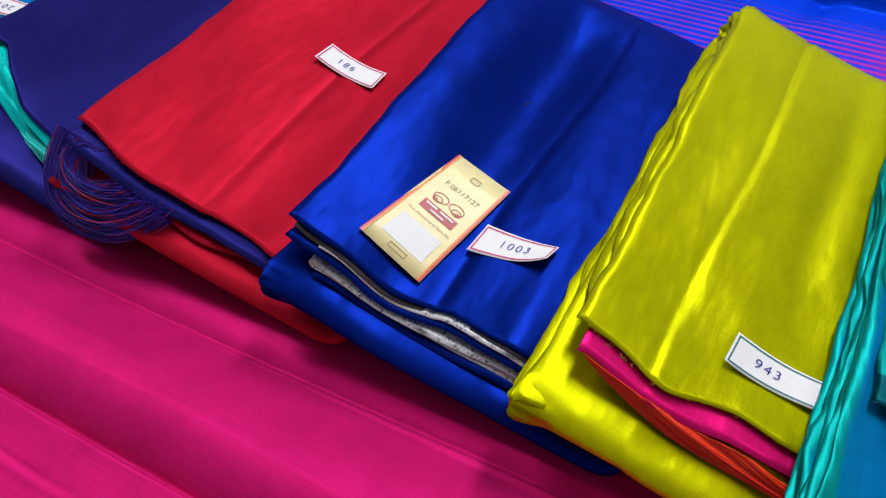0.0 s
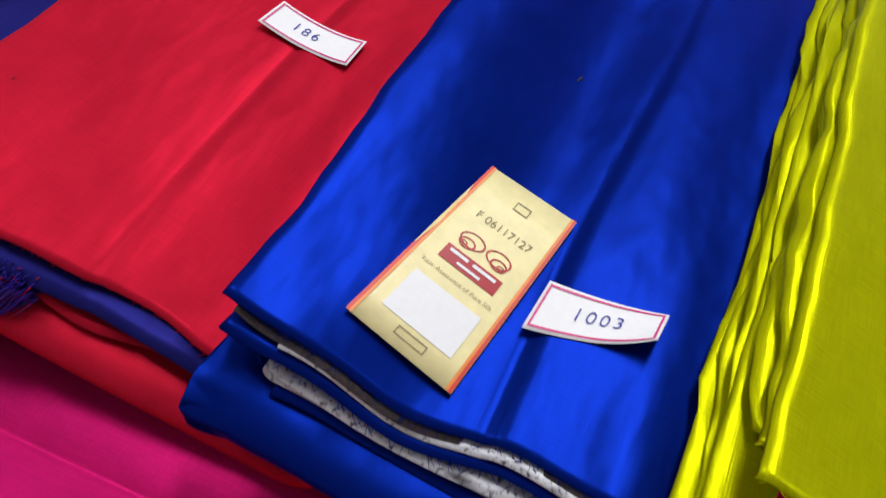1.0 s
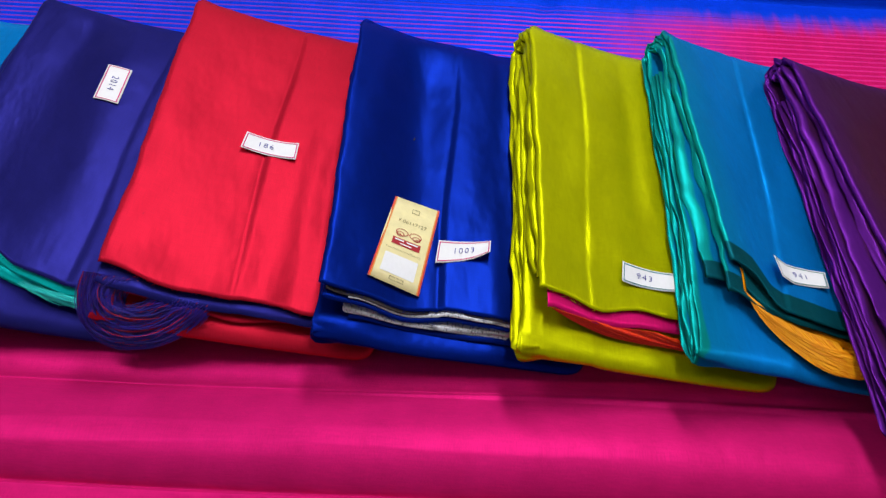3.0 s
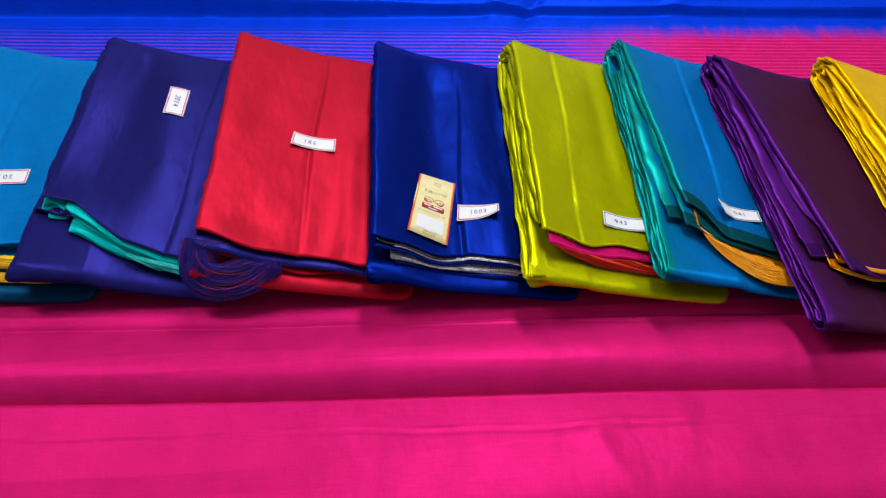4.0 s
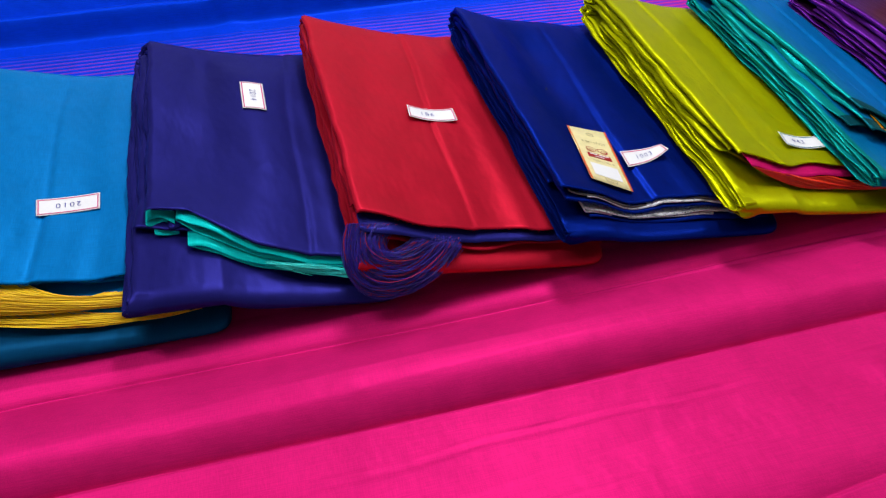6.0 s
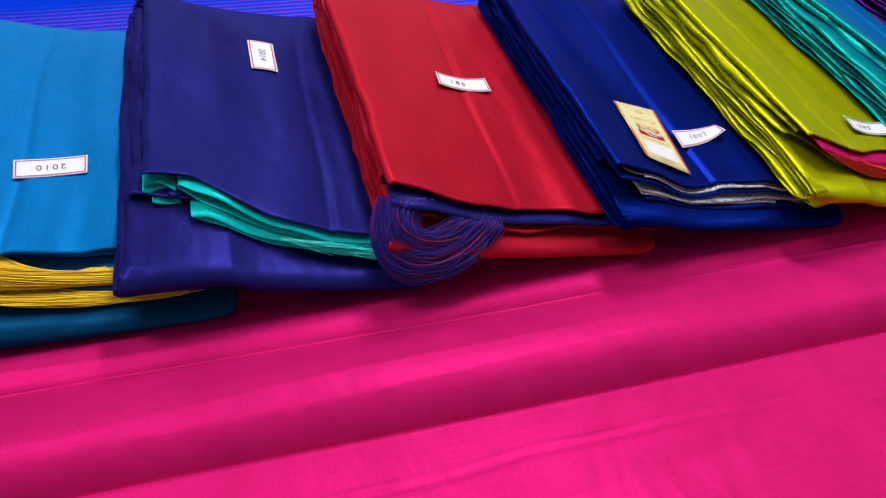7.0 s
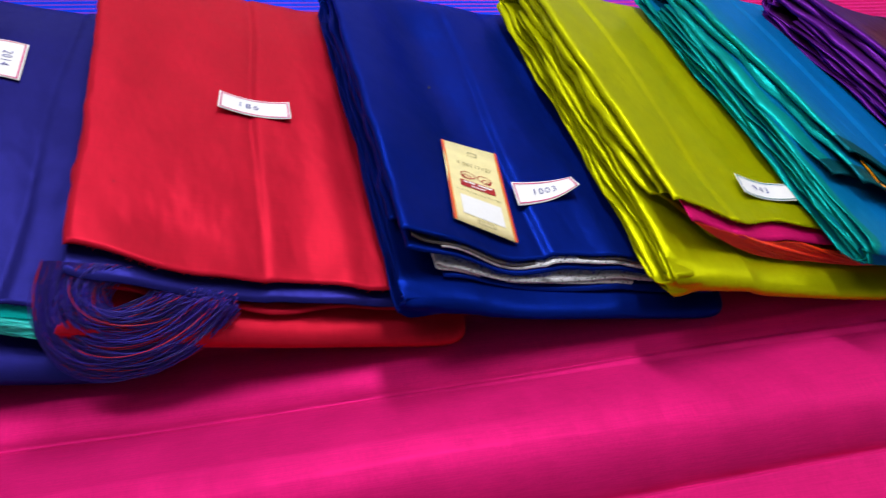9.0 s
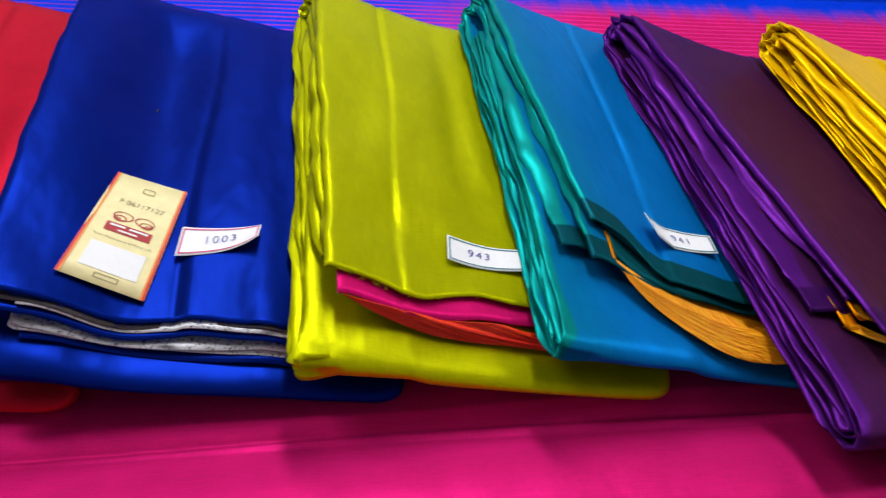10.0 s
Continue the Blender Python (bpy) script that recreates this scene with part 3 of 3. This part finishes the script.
# cyan: two bunches of long yellow threads lying across the base fold
for n, ua, ub, va, vb, ta, tip in ((420, -0.06, 0.07, 0.056, 0.034, 0.84, 0.165), (110, 0.02, 0.1, 0.036, 0.022, 0.62, 0.185)):
    lines = []
    for i in range(n):
        u, g = rnd.uniform(ua, ub), rnd.uniform(0, 1)
        e = tip + rnd.uniform(-0.03, 0.03)
        v0, v1 = va + rnd.uniform(-0.002, 0.01), vb + (va - vb) * g * 0.6
        bulge = vb - 0.008 * (1 - g) + rnd.uniform(-0.002, 0.002)
        z0, z1 = zf(CYAN, max(u, 0), 0.05, ta), zf(CYAN, e, 0.03, ta - 0.1)
        lines.append(bezier((u, v0, z0), (u + 0.03, bulge, z0 - 0.003 + 0.004 * g), (e - 0.04, bulge, z1 + 0.002 + 0.004 * g), (e, v1, z1 + 0.001 * g), 16))
    strands("tassel", lines, 0.0004, T_YELLOW, cyan, "loose golden yellow silk threads")

# navy: two turquoise border loops that flatten to one side
NAVY.band([(0.225, 0.84), (0.18, 0.845), (0.14, 0.86), (0.105, 0.88), (0.08, 0.89), (0.064, 0.88), (0.054, 0.84), (0.052, 0.78), (0.06, 0.71), (0.078, 0.68), (0.11, 0.7), (0.15, 0.74), (0.19, 0.77), (0.225, 0.78)], 0.12, [(0.05, 0.083), (0.08, 0.062), (0.116, 0.042), (0.16, 0.031), (0.236, 0.023)], "border_loop", M_TURQ, navy, "turquoise silk border loop", drop=0.0005, ripple=0.001)
navy_loop = NAVY.band([(0.225, 0.75), (0.17, 0.7), (0.12, 0.64), (0.09, 0.62), (0.072, 0.615), (0.062, 0.59), (0.06, 0.555), (0.07, 0.525), (0.1, 0.53), (0.15, 0.6), (0.225, 0.7)], 0.12, [(0.05, 0.062), (0.08, 0.049), (0.116, 0.037), (0.16, 0.028), (0.236, 0.02)], "border_loop", M_TURQ, navy, "turquoise silk border loop", drop=0.0005, ripple=0.001)
NAVY.band([(0.05, 0.8), (0.04, 0.83), (0.03, 0.82), (0.027, 0.77), (0.034, 0.73), (0.05, 0.72)], 0.12, 0.086, "border_end", M_TURQ, navy, "short turquoise border end", ripple=0.004)
NAVY.band([(0.052, 0.66), (0.042, 0.675), (0.034, 0.66), (0.034, 0.62), (0.052, 0.6)], 0.12, 0.078, "border_end", M_TURQ, navy, "short turquoise border end")
NAVY.band([(0.056, 0.75), (0.048, 0.74), (0.044, 0.69), (0.05, 0.63), (0.06, 0.62)], 0.12, 0.08, "sheet_end", M_NAVY, navy, ripple=0.003)
lines = []
for i in range(200):
    u = rnd.uniform(0.12, 0.17)
    v = 0.062 - 0.21 * u + rnd.uniform(-0.003, 0.003)
    z0 = zf(NAVY, u, 0.03, rnd.uniform(0.6, 0.72))
    e = u + rnd.uniform(0.03, 0.055)
    lines.append(bezier((u, v, z0), (u + 0.01, v - 0.006, z0), (e - 0.02, v - 0.008, z0 - 0.001), (e, v - 0.008 + rnd.uniform(-0.004, 0.004), zf(NAVY, e, 0.03, rnd.uniform(0.66, 0.76))), 9))
strands("tassel", lines, 0.00035, T_TURQ, navy_loop, "fine turquoise thread ends")

# red: navy inner border and the big navy tassel loop
red_border = RED.band([(0.008, 0.86), (0.03, 0.87), (0.07, 0.87), (0.12, 0.88), (0.17, 0.88), (0.228, 0.88)], 0.07, [(0, 0.022), (0.08, 0.014), (0.12, 0.019), (0.236, 0.018)], "inner_border", M_NAVY, red, "navy inner border", drop=0.003)
for tm, n, g0 in ((T_NAVY, 1000, -0.6), (T_RED, 130, -0.6)):
    lines = []
    for i in range(n):
        g = 1.0 - (1.0 - g0) * rnd.random() ** 1.5
        q = lambda w: rnd.uniform(-w, w)
        a, b = 0.022 * (1 - g) + 0.002 + q(0.006), 0.07 + 0.018 * g + q(0.009)
        za, zb_ = zf(RED, max(a, 0), 0.03, 0.8) + q(0.003), zf(RED, b, 0.03, 0.74) + q(0.004)
        low = min(0.05 - 0.032 * g + q(0.006), za - 0.026)
        lines.append(bezier((a, 0.028, za), (-0.026 * g - 0.002 + q(0.01), 0.008 - 0.016 * g + q(0.006), low + 0.024 + q(0.006)), (0.022 + 0.018 * g + q(0.016), -0.006 - 0.016 * g + q(0.006), low - 0.008 + q(0.008)), (b, 0.017 + q(0.005), zb_), 20))
    strands("tassel", lines, 0.00034, tm, red_border, "loop of loose navy and red silk threads")

def under_lip(fold, at, gap):
    """Depths that stay the given gap in front of the wavy end of the top sheet."""
    p = fold.ph[M - 1]
    return [(u, at + 0.002 * (math.sin(u * 48 + p[0]) + 0.6 * math.sin(u * 95 + p[1])) - gap) for u in np.linspace(0, W, 48)]


# blue: dark lining and silver zari edges below the top sheet
BLUE.band([(0.012, 0.9), (0.02, 0.89), (0.05, 0.885), (0.1, 0.885), (0.15, 0.885), (0.228, 0.885)], 0.06, under_lip(BLUE, 0.034, 0.0022), "lining", M_LINING, blue, "dark brown lining edge", ripple=0.0008, drop=0.0)
BLUE.band([(0.03, 0.865), (0.06, 0.865), (0.11, 0.87), (0.16, 0.865), (0.228, 0.865)], 0.06, under_lip(BLUE, 0.034, 0.0042), "zari_edge", M_ZARI, blue, "silver woven zari edge", ripple=0.0005, drop=0.0)
BLUE.band([(0.228, 0.62), (0.16, 0.625), (0.1, 0.63), (0.04, 0.63), (0.028, 0.615), (0.026, 0.585), (0.034, 0.555), (0.06, 0.545), (0.1, 0.54), (0.16, 0.54), (0.228, 0.535)], 0.06, 0.0228, "zari_edge", M_ZARI, blue, "silver woven zari edge", ripple=0.001, drop=0.0)
BLUE.band([(0.03, 0.5), (0.08, 0.495), (0.14, 0.5), (0.228, 0.49)], 0.06, 0.018, "sheet_end", M_BLUE, blue, ripple=0.0015, drop=0.0)

# lime: pink border and flame-red tassels
lime_border = LIME.band([(0.027, 0.9), (0.042, 0.9), (0.08, 0.885), (0.12, 0.89), (0.17, 0.885), (0.228, 0.88)], 0.08, [(0, 0.035), (0.07, 0.03), (0.11, 0.036), (0.236, 0.033)], "inner_border", M_PINK, lime, "pink inner border", drop=0.002)
lines = []
for i in range(700):
    g, h = rnd.uniform(0, 1), rnd.uniform(0, 1)
    u = 0.03 + 0.095 * h * h
    e = min(u + 0.09 + 0.1 * rnd.uniform(0, 1), 0.228)
    v = float(along([(0, 0.036), (0.07, 0.031), (0.236, 0.034)], u, W))
    z0, z1, z2 = zf(LIME, u, v, 0.87), zf(LIME, u + 0.045, v, 0.72 + 0.1 * h), zf(LIME, e, 0.028, 0.76 - 0.12 * g)
    lines.append(bezier((u, v, z0 - 0.001), (u + 0.03, v - 0.004 - 0.004 * g, z1), (e - 0.04, 0.031 - 0.007 * g, z2 - 0.001), (e, 0.032 - 0.005 * g, z2), 16))
strands("tassel", lines, 0.0004, T_FLAME, lime_border, "flame-red silk threads")

# teal: orange border and tassels, dark sheet ends
TEAL_LIP = [(0.04, 0.076), (0.06, 0.058), (0.08, 0.045), (0.11, 0.037), (0.17, 0.033)]
TEALF.band([(0.056, 0.9), (0.075, 0.895), (0.11, 0.89), (0.15, 0.89), (0.228, 0.88)], 0.1, [(0.04, 0.078), (0.07, 0.056), (0.1, 0.046), (0.15, 0.041), (0.236, 0.036)], "sheet_end", M_DKTEAL, teal, "dark teal woven sheet end", drop=0.002)
teal_border = TEALF.band([(0.054, 0.86), (0.06, 0.86), (0.08, 0.82), (0.11, 0.78), (0.14, 0.74), (0.165, 0.7)], 0.09, TEAL_LIP, "inner_border", M_ORANGE, teal, "orange inner border", drop=0.003, ripple=0.003)
lines = []
for i in range(900):
    g, h = rnd.uniform(0, 1), rnd.random() ** 0.7
    u = 0.055 + 0.085 * h
    v = float(along(TEAL_LIP, u, W))
    e, ev = 0.156 + rnd.uniform(-0.012, 0.008), 0.034 - 0.02 * g + rnd.uniform(-0.003, 0.003)
    z0, zm, z2 = zf(TEALF, u, v, 0.83 - 0.12 * h), zf(TEALF, 0.11, 0.02, 0.62), zf(TEALF, e, max(ev, 0.012), 0.56) + 0.003 * (1 - g)
    lines.append(bezier((u, v + 0.004, z0), (u + 0.01, v - 0.016 - 0.014 * g * (1 - h), z0 - 0.006 - 0.008 * g), (0.5 * (u + e) + 0.02, 0.014 - 0.022 * g, zm + 0.005 - 0.006 * g), (e, ev, z2), 18))
strands("tassel", lines, 0.0004, T_ORANGE, teal_border, "loose orange silk threads")
for pts, depth in (([(0.05, 0.74), (0.055, 0.73), (0.06, 0.73)], 0.08), ([(0.042, 0.58), (0.047, 0.575), (0.053, 0.57)], 0.075)):
    plum_tip = PLUM.band(pts, 0.11, depth, "inner_border", M_ORANGE, plum, "orange inner border tip", thick=0.0015, ripple=0.0005, drop=0.001)
    lines = []
    for i in range(40):
        u, z0 = rnd.uniform(pts[0][0], pts[2][0]), zf(PLUM, 0.05, depth, pts[1][1])
        lines.append(bezier((u, depth + 0.003, z0), (u + 0.01, depth - 0.006, z0 - 0.001), (u + 0.025, depth - 0.012, z0 - 0.003), (u + 0.04 + rnd.uniform(0, 0.02), depth - 0.014 + rnd.uniform(-0.003, 0.003), z0 - 0.006), 9))
    strands("tassel", lines, 0.0004, T_ORANGE, plum_tip, "loose orange silk threads")


# ---- loose thread ends along the cut front edges ----
def fray(fold, k, vend, material, parent, n, reach):
    lines = []
    p = fold.ph[k]
    for i in range(n):
        u = rnd.uniform(0.02, fold.w - 0.02)
        ve = float(along(vend, u, fold.w)) + 0.002 * (math.sin(u * 48 + p[0]) + 0.6 * math.sin(u * 95 + p[1]))
        t = 0.46 + 0.54 * (k + 0.9) / M
        z = zf(fold, u, ve, t)
        ln, side = reach * rnd.uniform(0.3, 1.0), rnd.uniform(-0.0015, 0.0015)
        lines.append(bezier((u, ve + 0.001, z), (u, ve - 0.3 * ln, z), (u + side, ve - 0.8 * ln, z - 0.2 * ln), (u + 2 * side, ve - ln, z - rnd.uniform(0.1, 0.8) * ln), 6))
    tagged(strands("frayed_edge", lines, 0.00014, material, parent, "fine frayed thread ends"), kind="stuff")


fray(BLUE, 2, 0.034, M_BLUE, blue, 90, 0.003)
fray(BLUE, 1, 0.026, M_BLUE, blue, 90, 0.003)
fray(RED, 2, RED_END, M_RED, red, 40, 0.0015)
fray(LIME, 2, LIME_END, M_LIME, lime, 40, 0.0014)
fray(CYAN, 2, 0.056, M_CYAN, cyan, 40, 0.002)
fray(NAVY, 2, NAVY_END, M_NAVY, navy, 50, 0.0015)

# ---- lint specks on the cloth ----
def lint(fold, x, y, size):
    u, v = fold.local(x, y)
    bm = bmesh.new()
    bmesh.ops.create_icosphere(bm, subdivisions=2, radius=size)
    for vert in bm.verts:
        vert.co = Vector((vert.co.x * 0.5 + 0.3 * vert.co.y, vert.co.y * 1.3, vert.co.z * 0.3)) * (1 + 0.25 * noise.noise(vert.co * 900))
    me = bpy.data.meshes.new("lint_speck")
    bm.to_mesh(me)
    bm.free()
    me.materials.append(LINT)
    ob = tagged(new("lint_speck", me), "tiny dark lint speck lying on the silk", "lint")
    ob.location = (x, y, zf(fold, u, v, 1.0) + size * 0.2)


lint(BLUE, -0.139, 0.502, 0.0016)
lint(RED, -0.365, 0.359, 0.0006)

# ---- paper labels and the card tag ----
def patch(corners):
    """(a, b) in 0..1 -> x, y; corners: near-left, near-right, far-right, far-left as read on the paper."""
    c = [np.array(q, dtype=float) for q in corners]
    return lambda a, b: (1 - b) * ((1 - a) * c[0] + a * c[1]) + b * ((1 - a) * c[3] + a * c[2])


class Paper:
    def __init__(self, fold, corners, gap=0.0016, curl=lambda a, b: 0.0, flat=0.0):
        self.fold, self.at, self.gap, self.curl, self.flat = fold, patch(corners), gap, curl, flat
        self.corner_z = [self.drape(*self.at(a, b)) for a, b in ((0, 0), (1, 0), (1, 1), (0, 1))]

    def drape(self, x, y):
        u, v = self.fold.local(x, y)
        return float(self.fold.surface(np.array(u), np.array(v)))

    def point(self, a, b, up=0.0):
        x, y = self.at(a, b)
        z = self.drape(x, y)
        if self.flat:
            q = self.corner_z
            bil = (1 - b) * ((1 - a) * q[0] + a * q[1]) + b * ((1 - a) * q[3] + a * q[2])
            z = max(z, z * (1 - self.flat) + bil * self.flat)
        return (x, y, z + self.gap + self.curl(a, b) + up)

    def sheet(self, name, a0, b0, a1, b1, up, material, parent, label="", n=16, thick=0.00025):
        V, k = [], n // 2
        for dz in (0, -thick):
            for j in range(k + 1):
                for i in range(n + 1):
                    V.append(self.point(a0 + (a1 - a0) * i / n, b0 + (b1 - b0) * j / k, up + dz))
        m = (n + 1) * (k + 1)
        F = grid_faces(k + 1, n + 1) + [tuple(reversed(f)) for f in grid_faces(k + 1, n + 1, base=m)]
        rim = list(range(n + 1)) + [i * (n + 1) + n for i in range(1, k + 1)] + [k * (n + 1) + j for j in range(n - 1, -1, -1)] + [i * (n + 1) for i in range(k - 1, 0, -1)]
        F += [(q, p, p + m, q + m) for p, q in zip(rim, rim[1:] + rim[:1])]
        return part(name, mesh_of(name, V, F, material), parent, label) if parent else new(name, mesh_of(name, V, F, material))

    def frame_line(self, inset_a, inset_b, wide_a, wide_b, material, parent):
        a0, b0, a1, b1 = inset_a, inset_b, 1 - inset_a, 1 - inset_b
        V, F = [], []
        for (p, q, r, s) in ((a0, b0, a1, b0 + wide_b), (a0, b1 - wide_b, a1, b1), (a0, b0, a0 + wide_a, b1), (a1 - wide_a, b0, a1, b1)):
            base, n = len(V), 14
            horizontal = (r - p) > (s - q)
            for i in range(n + 1):
                f = i / n
                for w in (0, 1):
                    a, b = (p + (r - p) * f, q + (s - q) * w) if horizontal else (p + (r - p) * w, q + (s - q) * f)
                    V.append(self.point(a, b, 0.0003))
            F += [(base + 2 * i, base + 2 * i + 1, base + 2 * i + 3, base + 2 * i + 2) for i in range(n)]
        return part("printed_frame", mesh_of("printed_frame", V, F, material, smooth=False), parent)

    def lettering(self, text, a, b, height, aspect, material, parent, slant=0.0, name="writing", spread=1.0):
        """Text centred at (a, b); height as a share of b; aspect: width over height of the paper."""
        cu = bpy.data.curves.new("text", "FONT")
        cu.body, cu.align_x, cu.align_y, cu.resolution_u, cu.space_character = text, "CENTER", "CENTER", 4, spread
        cu.offset = -0.008
        tmp = new("text", cu)
        me = bpy.data.meshes.new_from_object(tmp.evaluated_get(bpy.context.evaluated_depsgraph_get()))
        bpy.data.objects.remove(tmp)
        for v in me.vertices:
            x, y = v.co.x, v.co.y
            v.co = self.point(a + x * height / aspect, b + y * height + slant * x * height, 0.00045)
        me.materials.append(material)
        return part(name, me, parent)

    def bar(self, a0, b0, a1, b1, material, parent, name="printed_bar"):
        V, F, n = [], [], 10
        for i in range(n + 1):
            a = a0 + (a1 - a0) * i / n
            V += [self.point(a, b0, 0.0004), self.point(a, b1, 0.0004)]
        F = [(2 * i, 2 * i + 2, 2 * i + 3, 2 * i + 1) for i in range(n)]
        return part(name, mesh_of(name, V, F, material, smooth=False), parent)


def price_label(fold, corners, text, ink, label, curl, at=(0.5, 0.5), size=0.4):
    p = Paper(fold, corners, curl=curl)
    ob = tagged(p.sheet("price_label", 0, 0, 1, 1, 0, PAPER, None), label, "price label", group="price labels")
    p.frame_line(0.025, 0.06, 0.018, 0.045, ink, ob)
    p.lettering(text, at[0], at[1], size, 2.3, BLUE_INK, ob, spread=1.25)
    return ob


bow = lambda a, b: 0.003 * (2 * a - 1) ** 2
price_label(RED, [(-0.305, 0.462), (-0.253, 0.462), (-0.253, 0.484), (-0.303, 0.484)], "186", MAGENTA_INK, "white paper label with pink frame, handwritten 186, on red silk", bow, (0.4, 0.5))
price_label(BLUE, [(-0.109, 0.348), (-0.06, 0.361), (-0.059, 0.379), (-0.107, 0.374)], "1003", MAGENTA_INK, "white paper label with pink frame, handwritten 1003, on blue silk",
            lambda a, b: 0.002 * (2 * a - 1) ** 2 + 0.009 * (max(a - 0.45, 0) / 0.55) ** 2 * (1 - 0.75 * b), (0.5, 0.5))
price_label(LIME, [(0.055, 0.333), (0.106, 0.333), (0.108, 0.353), (0.057, 0.354)], "943", GREEN_INK, "white paper label with green frame, handwritten 943, on lime silk", bow, (0.42, 0.5))
price_label(TEALF, [(0.192, 0.34), (0.242, 0.345), (0.242, 0.362), (0.188, 0.362)], "941", GREEN_INK, "white paper label with green frame, handwritten 941, on blue silk",
            lambda a, b: 0.002 * (2 * a - 1) ** 2 + 0.006 * max(0.3 - a, 0) / 0.3)
price_label(NAVY, [(-0.47, 0.575), (-0.47, 0.523), (-0.446, 0.522), (-0.446, 0.574)], "2014", MAGENTA_INK, "white paper label with pink frame, handwritten 2014, on navy silk", lambda a, b: 0.0)
price_label(CYAN, [(-0.614, 0.443), (-0.667, 0.431), (-0.665, 0.408), (-0.613, 0.419)], "2010", MAGENTA_INK, "white paper label with pink frame, handwritten 2010 upside down", lambda a, b: 0.0)

tag = Paper(BLUE, [(-0.165, 0.316), (-0.121, 0.310), (-0.108, 0.409), (-0.150, 0.415)], gap=0.0022, flat=1.0)
card = tagged(tag.sheet("card_tag", 0, 0, 1, 1, 0, CREAM, None, n=14), "cream quality card with red edges lying on the blue saree", "card tag")
for a0, a1, m in ((0.0, 0.03, CARD_RED), (0.03, 0.055, CARD_ORANGE), (0.97, 1.0, CARD_RED), (0.945, 0.97, CARD_ORANGE)):
    tag.bar(a0, 0, a1, 1, m, card, "printed_edge")
tag.sheet("white_panel", 0.17, 0.11, 0.84, 0.325, 0.0004, PAPER, card, "blank white printed panel", n=6, thick=0.0001)
for poly in card.children[-1].data.polygons:
    poly.use_smooth = False
for a0, b0, a1, b1 in ((0.38, 0.045, 0.66, 0.05), (0.38, 0.08, 0.66, 0.085), (0.38, 0.045, 0.39, 0.085), (0.65, 0.045, 0.66, 0.085),
                       (0.44, 0.86, 0.6, 0.865), (0.44, 0.905, 0.6, 0.91), (0.44, 0.86, 0.45, 0.91), (0.59, 0.86, 0.6, 0.91)):
    tag.bar(a0, b0, a1, b1, GREY_INK, card, "punch_mark")
block = tag.bar(0.22, 0.44, 0.8, 0.52, CRIMSON, card, "printed_block")
for p0, p1, q0, q1 in ((0.27, 0.46, 0.49, 0.506), (0.51, 0.75, 0.49, 0.506), (0.39, 0.63, 0.455, 0.468)):
    V = [tag.point(p0, q0, 0.0007), tag.point(p1, q0, 0.0007), tag.point(p1, q1, 0.0007), tag.point(p0, q1, 0.0007)]
    part("printed_bar", mesh_of("printed_bar", V, [(0, 1, 2, 3)], PAPER, smooth=False), block)
tag.lettering("F 06117127", 0.52, 0.73, 0.06, 0.47, GREY_INK, card)
tag.lettering("Your Assurance of Pure Silk", 0.5, 0.385, 0.03, 0.47, GREY_INK, card)


def ring(cx, cy, ra, rb, wide, name="printed_mark"):
    V, F, n = [], [], 28
    for i in range(n):
        ang = 2 * math.pi * i / n
        for w in (1, 1 - wide):
            V.append(tag.point(cx + ra * w * math.cos(ang), cy + rb * w * math.sin(ang), 0.0004))
    F = [(2 * i, 2 * ((i + 1) % n), 2 * ((i + 1) % n) + 1, 2 * i + 1) for i in range(n)]
    part(name, mesh_of(name, V, F, CRIMSON, smooth=False), card)


for sx in (-1, 1):
    ring(0.51 + sx * 0.14, 0.595, 0.13, 0.04, 0.13)
    ring(0.51 + sx * 0.17, 0.572, 0.085, 0.028, 0.2)
    ring(0.51 + sx * 0.2, 0.565, 0.04, 0.013, 0.3)
